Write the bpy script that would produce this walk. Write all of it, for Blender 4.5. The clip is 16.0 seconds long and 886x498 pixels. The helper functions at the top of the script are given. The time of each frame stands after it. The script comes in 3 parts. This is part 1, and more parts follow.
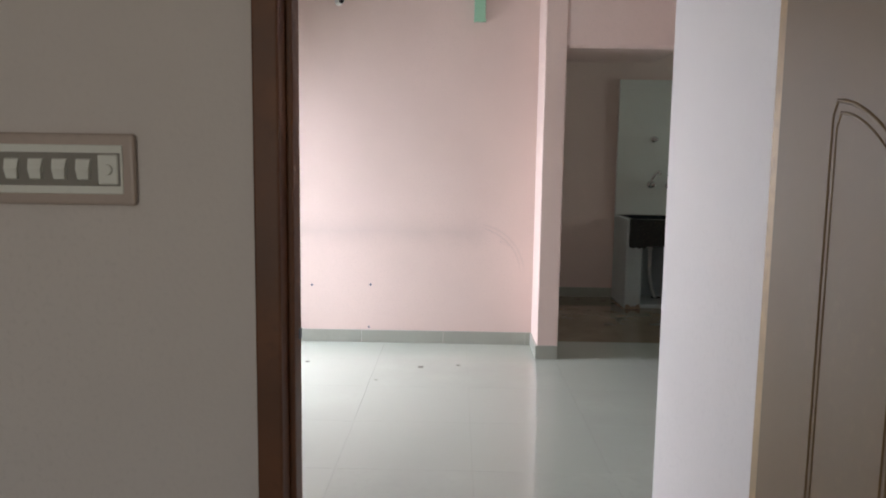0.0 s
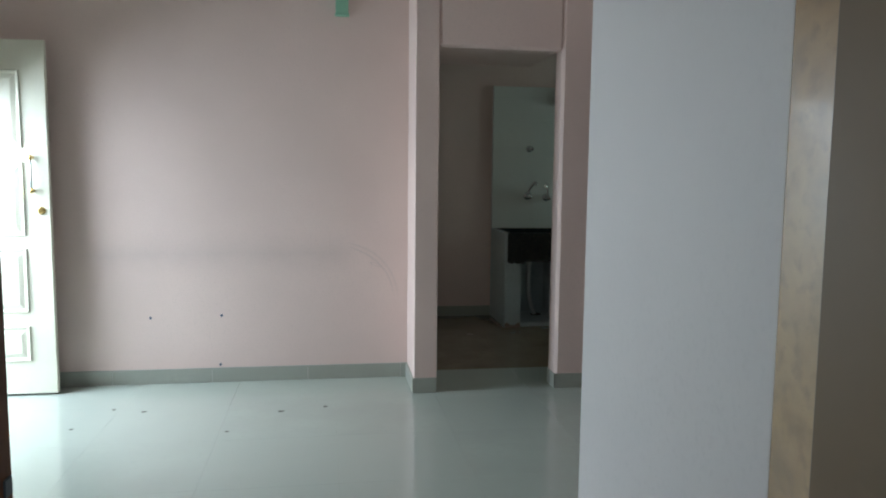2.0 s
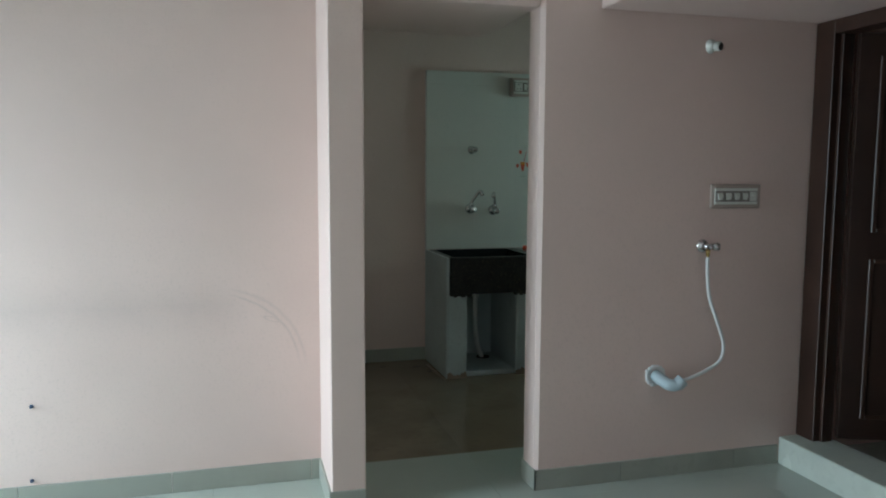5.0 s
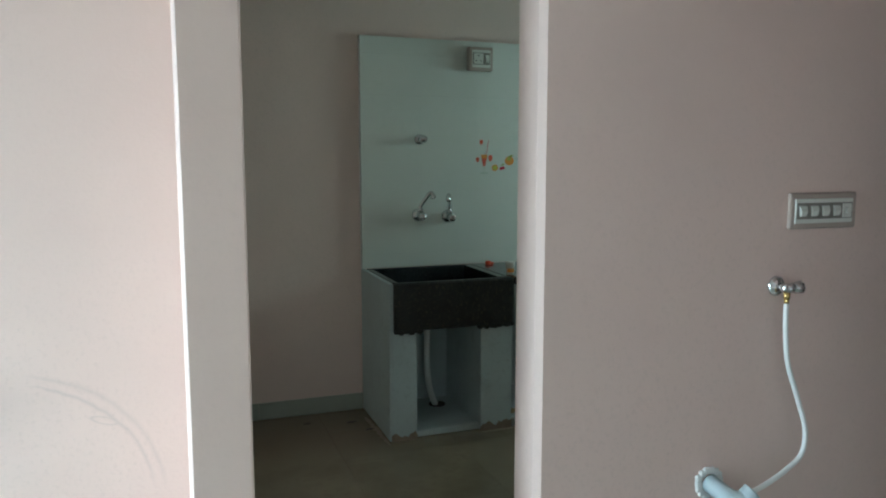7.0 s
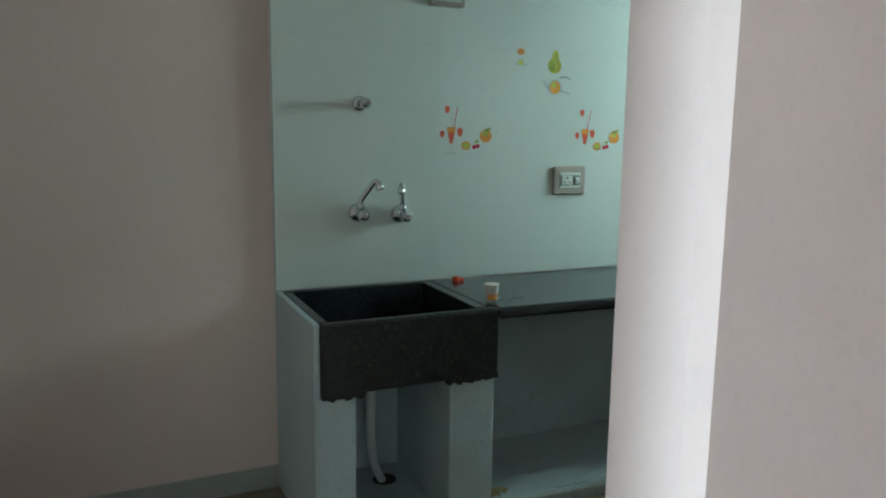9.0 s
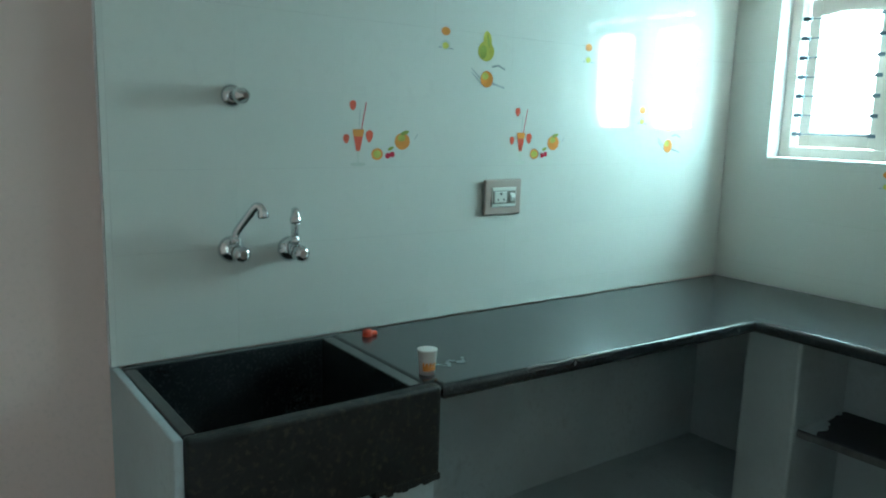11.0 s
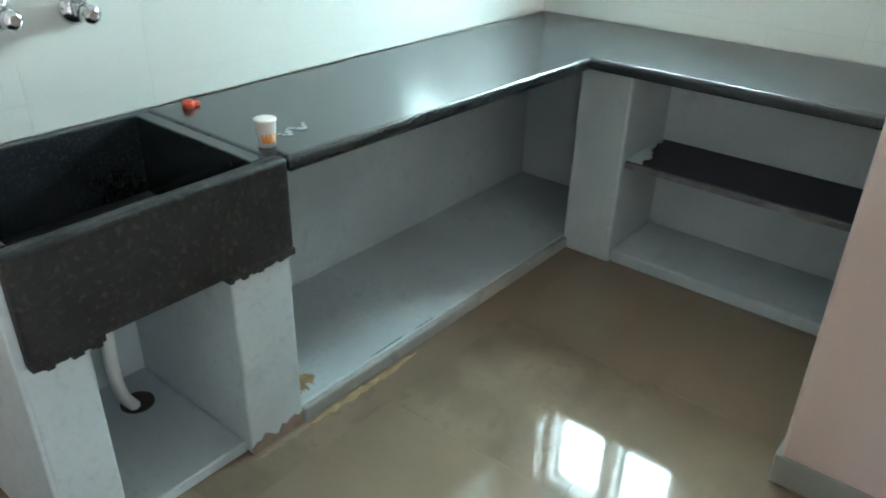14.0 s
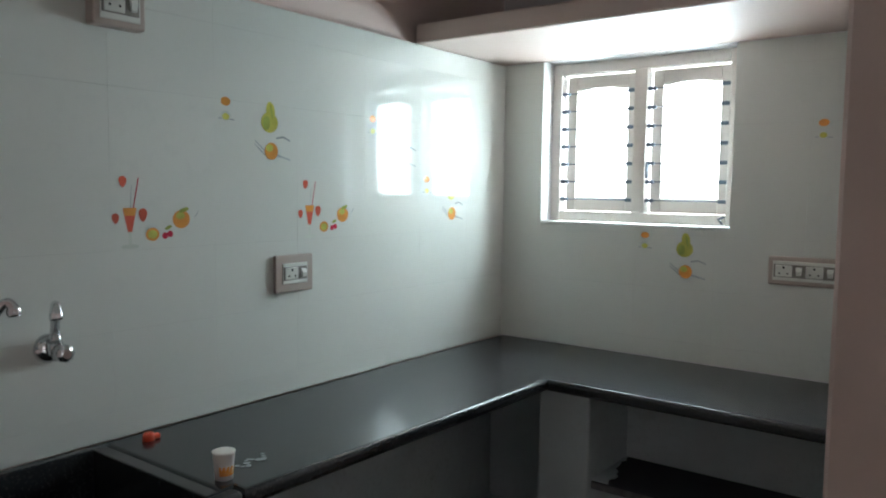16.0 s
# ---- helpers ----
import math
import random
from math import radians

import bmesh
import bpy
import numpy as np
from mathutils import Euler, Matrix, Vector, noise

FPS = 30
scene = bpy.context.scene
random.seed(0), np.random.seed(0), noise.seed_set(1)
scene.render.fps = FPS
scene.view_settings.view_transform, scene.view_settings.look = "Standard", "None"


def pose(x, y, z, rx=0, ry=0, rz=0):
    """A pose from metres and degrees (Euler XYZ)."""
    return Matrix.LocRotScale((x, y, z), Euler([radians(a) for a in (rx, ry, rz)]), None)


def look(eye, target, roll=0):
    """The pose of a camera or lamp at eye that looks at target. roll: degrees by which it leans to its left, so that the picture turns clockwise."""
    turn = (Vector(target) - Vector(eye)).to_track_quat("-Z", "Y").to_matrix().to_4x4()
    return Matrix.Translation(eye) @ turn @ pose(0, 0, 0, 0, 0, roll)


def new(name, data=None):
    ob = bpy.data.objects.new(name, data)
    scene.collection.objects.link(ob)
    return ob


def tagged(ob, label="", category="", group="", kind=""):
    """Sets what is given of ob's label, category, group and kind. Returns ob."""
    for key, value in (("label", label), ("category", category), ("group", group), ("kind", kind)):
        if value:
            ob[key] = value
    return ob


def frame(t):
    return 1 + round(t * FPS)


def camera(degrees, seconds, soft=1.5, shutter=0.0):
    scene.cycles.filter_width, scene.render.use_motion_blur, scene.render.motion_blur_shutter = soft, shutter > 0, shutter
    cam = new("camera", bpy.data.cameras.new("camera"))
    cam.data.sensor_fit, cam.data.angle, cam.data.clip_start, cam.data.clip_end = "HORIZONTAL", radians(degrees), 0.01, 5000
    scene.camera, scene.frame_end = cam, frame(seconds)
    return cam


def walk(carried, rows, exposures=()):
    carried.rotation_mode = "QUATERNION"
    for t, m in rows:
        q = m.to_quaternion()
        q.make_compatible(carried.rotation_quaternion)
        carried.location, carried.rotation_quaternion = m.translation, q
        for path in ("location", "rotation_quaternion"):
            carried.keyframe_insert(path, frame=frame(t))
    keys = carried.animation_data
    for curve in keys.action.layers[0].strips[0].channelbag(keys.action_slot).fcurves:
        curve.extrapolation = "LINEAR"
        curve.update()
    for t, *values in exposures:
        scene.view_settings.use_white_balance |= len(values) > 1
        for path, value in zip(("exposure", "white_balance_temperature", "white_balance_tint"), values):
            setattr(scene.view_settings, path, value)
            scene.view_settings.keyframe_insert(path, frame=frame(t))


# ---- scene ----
cam = camera(61.1, 16.0, soft=2.0)
PATH = [
    (0, (0.532, 0.172, 1.344), (0.498, 2.158, 1.107), 0.8),
    (0.5, (0.551, 0.275, 1.353), (0.677, 2.255, 1.095), 0.7),
    (1, (0.588, 0.419, 1.336), (0.787, 2.393, 1.079), 0.0),
    (1.5, (0.611, 0.536, 1.359), (0.856, 2.506, 1.114), 0.6),
    (2, (0.576, 0.74, 1.351), (0.881, 2.706, 1.145), 0.6),
    (2.5, (0.549, 0.919, 1.379), (0.945, 2.872, 1.209), 0.7),
    (3, (0.591, 1.176, 1.368), (1.044, 3.118, 1.218), 0.6),
    (3.5, (0.637, 1.418, 1.341), (1.034, 3.373, 1.191), 0.6),
    (4, (0.647, 1.706, 1.379), (1.069, 3.652, 1.201), 1.0),
    (4.5, (0.679, 1.962, 1.382), (1.154, 3.895, 1.191), 0.7),
    (7, (1.071, 3.431, 1.442), (1.752, 5.297, 1.209), 0.0),
    (7.5, (1.130, 3.738, 1.426), (1.824, 5.600, 1.189), 0.5),
    (8, (1.208, 4.073, 1.42), (1.970, 5.905, 1.158), 0.35),
    (8.2, (1.283, 4.198, 1.424), (2.05, 6.026, 1.153), 0.4),
    (10.3, (1.599, 5.274, 1.515), (2.550, 6.996, 1.160), 1.0),
    (10.5, (1.628, 5.334, 1.51), (2.592, 7.052, 1.164), 0.9),
    (11, (1.666, 5.494, 1.511), (2.829, 7.087, 1.176), 1.7),
    (11.5, (1.673, 5.594, 1.528), (3.074, 6.979, 1.181), 1.4),
    (12, (1.679, 5.628, 1.518), (3.197, 6.88, 1.161), 1.2),
    (12.5, (1.692, 5.638, 1.508), (3.203, 6.865, 1.048), 0.9),
    (13, (1.707, 5.65, 1.503), (3.15, 6.83, 0.778), 1.1),
    (13.5, (1.709, 5.657, 1.489), (3.09, 6.79, 0.589), 1.2),
    (14, (1.708, 5.661, 1.497), (3.081, 6.763, 0.548), 1.5),
    (14.5, (1.707, 5.66, 1.505), (3.16, 6.81, 0.753), 1.2),
    (15, (1.695, 5.64, 1.528), (3.237, 6.838, 1.095), 1.3),
    (15.5, (1.688, 5.623, 1.537), (3.267, 6.827, 1.3), 1.0),
    (16, (1.689, 5.61, 1.543), (3.283, 6.806, 1.383), 0.7),
]
EXPOSURES = [(0, 0.7, 7100, 12), (0.5, 0.45, 7050, 8), (1, 0.3, 6900, 3), (2, 0.05, 6400, -3), (3, 0.0, 6300, -6), (4.5, 0.3, 6250, -8), (7, 1.12, 6100, -11), (8, 1.28, 6050, -10), (10.5, 1.87, 5500, -15), (12, 1.78, 5300, -16), (13, 2.35, 5550, -8), (13.5, 3.0, 5750, -3), (14.5, 3.3, 6050, 5), (15, 2.65, 6250, 10), (15.5, 2.1, 6350, 12), (16, 1.4, 6400, 15)]
walk(cam, [(t, look(eye, target, roll)) for t, eye, target, roll in PATH], EXPOSURES)


# ---- light ----
world = bpy.data.worlds.new("world")
scene.world = world
world.use_nodes = True
sky = world.node_tree.nodes.new("ShaderNodeTexSky")
sky.sky_type, sky.sun_disc = "NISHITA", False
sky.sun_elevation, sky.sun_rotation = radians(50), radians(200)
world.node_tree.links.new(sky.outputs[0], world.node_tree.nodes["Background"].inputs[0])
world.node_tree.nodes["Background"].inputs[1].default_value = 0.1


def area(name, m, w, h, watts, colour, spread=180):
    lamp = bpy.data.lights.new(name, "AREA")
    lamp.shape, lamp.size, lamp.size_y, lamp.energy, lamp.color = "RECTANGLE", w, h, watts, colour
    lamp.spread = radians(spread)
    ob = new(name, lamp)
    ob.matrix_world = m
    return ob


sun = bpy.data.lights.new("sun", "SUN")
sun.energy, sun.angle, sun.color = 1.0, radians(12), (1.0, 0.95, 0.88)
new("sun", sun).matrix_world = look((0, 0, 10), (0.4, -7, 1.65))
area("kitchen_window_light", look((5.17, 6.93, 1.80), (2.6, 7.03, 0.90)), 1.05, 0.92, 30, (0.74, 1.0, 1.03), 166)
area("entrance_light", look((-2.16, 4.98, 1.05), (0, 4.55, -0.9)), 0.92, 2.05, 93, (0.90, 0.985, 1.20), 162)
# Unseen fill lamp behind the viewpoint, added to brighten the bedroom.
area("bedroom_window_light", look((0.0, -2.70, 1.5), (0, 0, 1.3)), 1.4, 1.2, 13, (0.98, 0.98, 0.98))

# ---- materials ----


def mat(name, colour, rough=0.6, vary=0.08, grain=60.0, broad=1.6, bump=0.05, metal=0.0, spot=0.0, each=0.0, coat=0.0, emit=0.0, fleck=None):
    """A surface whose colour and gloss vary at two scales, in metres of the world."""
    m = bpy.data.materials.new(name)
    m.use_nodes = True
    n, l = m.node_tree.nodes, m.node_tree.links
    b = n["Principled BSDF"]
    geo = n.new("ShaderNodeNewGeometry")
    fine, wide = n.new("ShaderNodeTexNoise"), n.new("ShaderNodeTexNoise")
    fine.inputs["Scale"].default_value, wide.inputs["Scale"].default_value = grain, broad
    fine.inputs["Detail"].default_value, wide.inputs["Detail"].default_value = 4, 5
    for t in (fine, wide):
        l.new(geo.outputs["Position"], t.inputs["Vector"])

    def mix(a, b2, f):
        x = n.new("ShaderNodeMix")
        x.data_type = "RGBA"
        for s, v in ((6, a), (7, b2), (0, f)):
            if isinstance(v, (tuple, float, int)):
                x.inputs[s].default_value = v
            else:
                l.new(v, x.inputs[s])
        return x.outputs[2]

    def ramp(v, lo, hi):
        r = n.new("ShaderNodeMapRange")
        r.inputs[1].default_value, r.inputs[2].default_value = lo, hi
        l.new(v, r.inputs[0])
        return r.outputs[0]
    dark = (*[c * (1 - vary * 1.6) for c in colour], 1)
    lite = (*[min(1, c * (1 + vary * 0.6)) for c in colour], 1)
    base = mix(dark, lite, ramp(wide.outputs["Fac"], 0.3, 0.65))
    base = mix(base, (*[c * (1 - vary) for c in colour], 1), ramp(fine.outputs["Fac"], 0.52, 0.75))
    if spot:
        s = n.new("ShaderNodeTexNoise")
        s.inputs["Scale"].default_value, s.inputs["Detail"].default_value = 9, 6
        l.new(geo.outputs["Position"], s.inputs["Vector"])
        base = mix(base, (*[c * (1 - spot) for c in colour], 1), ramp(s.outputs["Fac"], 0.60, 0.72))
    if fleck:
        s = n.new("ShaderNodeTexNoise")
        s.inputs["Scale"].default_value, s.inputs["Detail"].default_value = fleck[1], 3
        l.new(geo.outputs["Position"], s.inputs["Vector"])
        base = mix(base, (*fleck[0], 1), ramp(s.outputs["Fac"], 0.54, 0.70))
    if each:
        info = n.new("ShaderNodeObjectInfo")
        base = mix(base, (*[c * (1 - each) for c in colour], 1), info.outputs["Random"])
    l.new(base, b.inputs["Base Color"])
    r = n.new("ShaderNodeMapRange")
    r.inputs[3].default_value, r.inputs[4].default_value = max(0.02, rough * 0.8), min(1, rough * 1.25)
    l.new(wide.outputs["Fac"], r.inputs[0])
    l.new(r.outputs[0], b.inputs["Roughness"])
    b.inputs["Metallic"].default_value = metal
    b.inputs["Coat Weight"].default_value = coat
    b.inputs["Coat Roughness"].default_value = 0.08
    if bump:
        k = n.new("ShaderNodeBump")
        k.inputs["Strength"].default_value, k.inputs["Distance"].default_value = bump, 0.004
        both = n.new("ShaderNodeMath")
        both.operation = "MULTIPLY_ADD"
        l.new(wide.outputs["Fac"], both.inputs[0])
        both.inputs[1].default_value = 3.0
        l.new(fine.outputs["Fac"], both.inputs[2])
        l.new(both.outputs[0], k.inputs["Height"])
        l.new(k.outputs[0], b.inputs["Normal"])
    if emit:
        b.inputs["Emission Color"].default_value = (*colour, 1)
        b.inputs["Emission Strength"].default_value = emit
    m["base"] = base.node.name
    return m


def scuff(m, cx, cz, radius, width, xlo, colour, strength):
    """A rubbed arc and a level band of dirt on a wall that faces along y."""
    n, l = m.node_tree.nodes, m.node_tree.links
    geo, sep = n.new("ShaderNodeNewGeometry"), n.new("ShaderNodeSeparateXYZ")
    l.new(geo.outputs["Position"], sep.inputs[0])

    def f(op, a, b=0.0, c=0.0):
        k = n.new("ShaderNodeMath")
        k.operation = op
        for i, v in enumerate((a, b, c)):
            if isinstance(v, (int, float)):
                k.inputs[i].default_value = v
            else:
                l.new(v, k.inputs[i])
        return k.outputs[0]

    def bell(v, w):
        return f("POWER", f("MAXIMUM", f("SUBTRACT", 1.0, f("DIVIDE", f("ABSOLUTE", v), w)), 0.0), 1.5)

    def step(v, lo, hi):
        k = n.new("ShaderNodeMapRange")
        k.interpolation_type = "SMOOTHSTEP"
        k.inputs[1].default_value, k.inputs[2].default_value = lo, hi
        l.new(v, k.inputs[0])
        return k.outputs[0]
    no = n.new("ShaderNodeTexNoise")
    no.inputs["Scale"].default_value, no.inputs["Detail"].default_value = 7, 6
    l.new(geo.outputs["Position"], no.inputs["Vector"])
    x, z = sep.outputs[0], f("ADD", sep.outputs[2], f("MULTIPLY", f("SUBTRACT", no.outputs["Fac"], 0.5), 0.05))
    d = f("SQRT", f("ADD", f("POWER", f("SUBTRACT", x, cx), 2.0), f("POWER", f("SUBTRACT", z, cz), 2.0)))
    rings = f("MAXIMUM", bell(f("SUBTRACT", d, radius), width), f("MULTIPLY", bell(f("SUBTRACT", d, radius + 0.028), width * 1.3), 0.7))
    sx, sz = f("DIVIDE", f("SUBTRACT", x, cx + 0.245), 0.040), f("DIVIDE", f("SUBTRACT", sep.outputs[2], cz + 0.247), 0.012)
    loop = bell(f("SUBTRACT", f("SQRT", f("ADD", f("POWER", sx, 2.0), f("POWER", f("ADD", sz, sx), 2.0))), 0.8), 0.3)
    arc = f("MULTIPLY", f("MAXIMUM", rings, loop), f("MULTIPLY", step(x, cx, cx + 0.12), step(z, cz + 0.02, cz + 0.14)))
    band = f("MULTIPLY", bell(f("SUBTRACT", z, cz + radius - 0.046), 0.16), f("MULTIPLY", step(x, xlo, xlo + 0.5), f("SUBTRACT", 1.0, step(x, cx, cx + 0.18))))
    total = f("MULTIPLY", f("MAXIMUM", f("MULTIPLY", arc, 1.5), band), f("MULTIPLY_ADD", no.outputs["Fac"], strength, strength * 0.4))
    b = n["Principled BSDF"]
    old = b.inputs["Base Color"].links[0].from_socket
    mx = n.new("ShaderNodeMix")
    mx.data_type = "RGBA"
    l.new(total, mx.inputs[0])
    l.new(old, mx.inputs[6])
    mx.inputs[7].default_value = (*colour, 1)
    l.new(mx.outputs[2], b.inputs["Base Color"])


PINK = mat("pink wall paint", (0.725, 0.572, 0.520), 0.55, 0.05, 90, 0.9, 0.10)
PINK_HALL = mat("scuffed pink wall paint", (0.725, 0.572, 0.520), 0.55, 0.05, 90, 0.9, 0.10)
scuff(PINK_HALL, 0.64, 0.50, 0.366, 0.010, -1.1, (0.36, 0.31, 0.30), 0.22)
WHITE_WALL = mat("white wall paint", (0.74, 0.71, 0.71), 0.55, 0.04, 90, 0.9, 0.10)
BEDROOM = mat("bedroom wall paint", (0.62, 0.57, 0.54), 0.6, 0.05, 90, 1.2, 0.12)
CEIL = mat("ceiling white", (0.78, 0.77, 0.74), 0.8, 0.04, 40, 1.0, 0.08)
FLOOR = mat("polished floor tile", (0.42, 0.455, 0.405), 0.10, 0.05, 24, 2.2, 0.004, each=0.015, coat=0.25)
# Likely FLOOR's tile: dust, warm bounce light and counter shade are in this colour.
KFLOOR = mat("shaded kitchen floor tile", (0.240, 0.185, 0.130), 0.055, 0.24, 22, 4.5, 0.006, each=0.02, spot=0.25)
GROUT = mat("grout", (0.36, 0.38, 0.33), 0.9, 0.1)
SKIRT = mat("skirting tile", (0.36, 0.37, 0.32), 0.3, 0.12, 30, 3.0, 0.03, each=0.06, spot=0.15)
TILE = mat("glazed wall tile", (0.70, 0.715, 0.675), 0.06, 0.03, 30, 1.4, 0.008, each=0.012, coat=0.25)
UNDER = mat("grey-blue counter paint", (0.52, 0.58, 0.595), 0.6, 0.10, 50, 2.2, 0.2, spot=0.12)
LEDGE = mat("plaster base", (0.40, 0.40, 0.37), 0.7, 0.16, 40, 3.0, 0.25, spot=0.3)
GRANITE = mat("black granite", (0.027, 0.030, 0.034), 0.20, 0.35, 260, 3.0, 0.012, coat=0.15, fleck=((0.042, 0.045, 0.047), 110))
ROUGH_GRANITE = mat("rough black granite", (0.015, 0.0145, 0.0145), 0.55, 0.5, 90, 14.0, 0.3, spot=0.7, fleck=((0.048, 0.036, 0.026), 60))
CUT = mat("dusty cut stone", (0.16, 0.155, 0.16), 0.75, 0.3, 90, 20, 0.3, spot=0.4)
BARE = mat("bare brown render", (0.30, 0.225, 0.175), 0.8, 0.25, 40, 8, 0.3, spot=0.4)
OCHRE = mat("dried ochre stain", (0.40, 0.29, 0.14), 0.6, 0.3, 60, 12, 0.05, spot=0.3)
SLAB = mat("dark shelf slab", (0.025, 0.026, 0.036), 0.55, 0.3, 80, 6.0, 0.15)
CHROME = mat("chrome", (0.70, 0.71, 0.72), 0.12, 0.05, 40, 8, 0.0, metal=1.0)
BRASS = mat("brass", (0.72, 0.54, 0.22), 0.25, 0.1, 40, 8, 0.0, metal=1.0)
PVC = mat("grey pvc", (0.42, 0.50, 0.53), 0.4, 0.06)
HOSE = mat("white hose", (0.74, 0.75, 0.74), 0.4, 0.05)
PLATE = mat("beige switch frame", (0.44, 0.36, 0.315), 0.4, 0.05, 50, 4, 0.01)
INNER = mat("grey switch recess", (0.24, 0.225, 0.20), 0.5, 0.05, 50, 4, 0.01)
SWITCH = mat("white switch plastic", (0.72, 0.73, 0.68), 0.35, 0.04, 50, 4, 0.01)
# Shade inside small hollows, painted as near-black on solid discs.
BLACK = mat("hollow shade black", (0.012, 0.012, 0.012), 0.8, 0.1)
CREAM = mat("cream door paint", (0.74, 0.72, 0.60), 0.35, 0.04, 60, 2, 0.03)
BROWN = mat("brown door frame wood", (0.14, 0.050, 0.017), 0.5, 0.25, 45, 4, 0.05)
LEAF = mat("brown door skin", (0.205, 0.128, 0.056), 0.58, 0.12, 60, 1.5, 0.03)
EDGE = mat("varnished yellow wood", (0.45, 0.28, 0.115), 0.36, 0.22, 45, 9, 0.12, coat=0.1, spot=0.2)
DARK = mat("dark stained wood", (0.030, 0.014, 0.009), 0.42, 0.25, 50, 5, 0.04)
DARK2 = mat("dark wood frame", (0.045, 0.020, 0.012), 0.4, 0.25, 50, 5, 0.04)
STEP = mat("pale step tile", (0.52, 0.56, 0.50), 0.25, 0.08, 30, 3, 0.02)
WINWOOD = mat("painted window wood", (0.66, 0.60, 0.55), 0.5, 0.07, 60, 3, 0.05)
STEEL = mat("blue-grey grille steel", (0.12, 0.15, 0.19), 0.45, 0.1, 60, 3, 0.03, metal=0.3)
MINT = mat("mint plastic", (0.30, 0.56, 0.40), 0.4, 0.06)
PAPER = mat("paper cup white", (0.78, 0.74, 0.70), 0.6, 0.05)
ORANGE = mat("orange print", (0.80, 0.34, 0.08), 0.12, 0.15, 40, 12, 0.0)
RED = mat("red print", (0.70, 0.13, 0.08), 0.12, 0.15, 40, 12, 0.0)
CHERRY = mat("cherry print", (0.55, 0.03, 0.07), 0.12, 0.1, 40, 12, 0.0)
GREEN = mat("green print", (0.36, 0.42, 0.10), 0.12, 0.2, 40, 12, 0.0)
YELLOW = mat("yellow-green print", (0.60, 0.58, 0.13), 0.12, 0.2, 40, 14, 0.0)
PALE = mat("pale print", (0.64, 0.68, 0.62), 0.12, 0.1, 40, 12, 0.0)
GREY = mat("grey print", (0.42, 0.45, 0.46), 0.12, 0.2, 40, 12, 0.0)
REDPL = mat("red plastic", (0.70, 0.07, 0.025), 0.35, 0.1)
STAIN = mat("dried white stain", (0.30, 0.31, 0.31), 0.7, 0.3, 60, 12, 0.05)
NAIL = mat("nail and blue plug", (0.06, 0.09, 0.16), 0.6, 0.1)
# Dirt chips and chipped lines, and the painted shade of the drain hole.
DARKBROWN = mat("dark brown dirt and drain shade", (0.06, 0.045, 0.035), 0.8, 0.3, 60, 10, 0.1)

# ---- mesh helpers ----
BASE = {}


def bx(bm, a, b, bevel=0.0, segs=2):
    """A box between two corners."""
    geom = bmesh.ops.create_cube(bm, size=1)["verts"]
    for v in geom:
        v.co = [(a[k] + b[k]) / 2 + v.co[k] * (b[k] - a[k]) for k in range(3)]
    if bevel:
        edges = list({e for v in geom for e in v.link_edges})
        bmesh.ops.bevel(bm, geom=edges, offset=bevel, segments=segs, profile=0.5, affect="EDGES")
    return bm


def sweep(bm, pts, radii, segs=14, caps=True):
    """A round bar along a line of points."""
    pts = [Vector(p) for p in pts]
    if isinstance(radii, (int, float)):
        radii = [radii] * len(pts)
    side, rings = None, []
    for k, p in enumerate(pts):
        d = (pts[min(k + 1, len(pts) - 1)] - pts[max(k - 1, 0)]).normalized()
        if side is None:
            side = d.orthogonal().normalized()
        side = (side - d * side.dot(d)).normalized()
        up = d.cross(side)
        rings.append([bm.verts.new(p + (side * math.cos(a) + up * math.sin(a)) * radii[k]) for a in [2 * math.pi * i / segs for i in range(segs)]])
    for r, s in zip(rings, rings[1:]):
        for i in range(segs):
            bm.faces.new((r[i], r[(i + 1) % segs], s[(i + 1) % segs], s[i])).smooth = True
    if caps:
        bm.faces.new(rings[0][::-1])
        bm.faces.new(rings[-1])
    return bm


def curve(ctrl, n=24):
    """Points on a smooth line through the given ones."""
    c = [Vector(p) for p in ctrl]
    c = [c[0] * 2 - c[1]] + c + [c[-1] * 2 - c[-2]]
    out = []
    for k in range(1, len(c) - 2):
        for i in range(n):
            t = i / n
            p0, p1, p2, p3 = c[k - 1:k + 3]
            out.append(0.5 * (2 * p1 + (p2 - p0) * t + (2 * p0 - 5 * p1 + 4 * p2 - p3) * t * t + (3 * p1 - p0 - 3 * p2 + p3) * t ** 3))
    return out + [c[-2]]


def link(name, bm, material, parent, shift=(0, 0, 0)):
    me = bpy.data.meshes.new(name)
    bmesh.ops.translate(bm, verts=bm.verts, vec=-Vector(shift))
    bmesh.ops.recalc_face_normals(bm, faces=bm.faces)
    bm.to_mesh(me)
    bm.free()
    for m in (material if isinstance(material, (list, tuple)) else [material]):
        me.materials.append(m)
    ob = new(name, me)
    ob.parent = parent
    return ob


def thing(name, at, label, category, group="", turn=0):
    ob = new(name)
    ob.empty_display_size = 0.1
    ob.matrix_basis = pose(*at, 0, 0, turn)
    BASE[ob.name] = at
    return tagged(ob, label, category, group)


def part(name, bm, material, parent, label="", local=False):
    """One mesh under a thing or a part, from a bmesh in the world's metres, or in the thing's own."""
    ob = link(name, bm, material, parent, (0, 0, 0) if local else BASE.get(parent.name, (0, 0, 0)))
    BASE[ob.name] = BASE.get(parent.name, (0, 0, 0)) if not local else (0, 0, 0)
    return tagged(ob, label) if label else ob


def solid(name, boxes, material, label="", category="", bevel=0.004, kind="structure"):
    bm = bmesh.new()
    for a, b in boxes:
        bx(bm, a, b, bevel, 1)
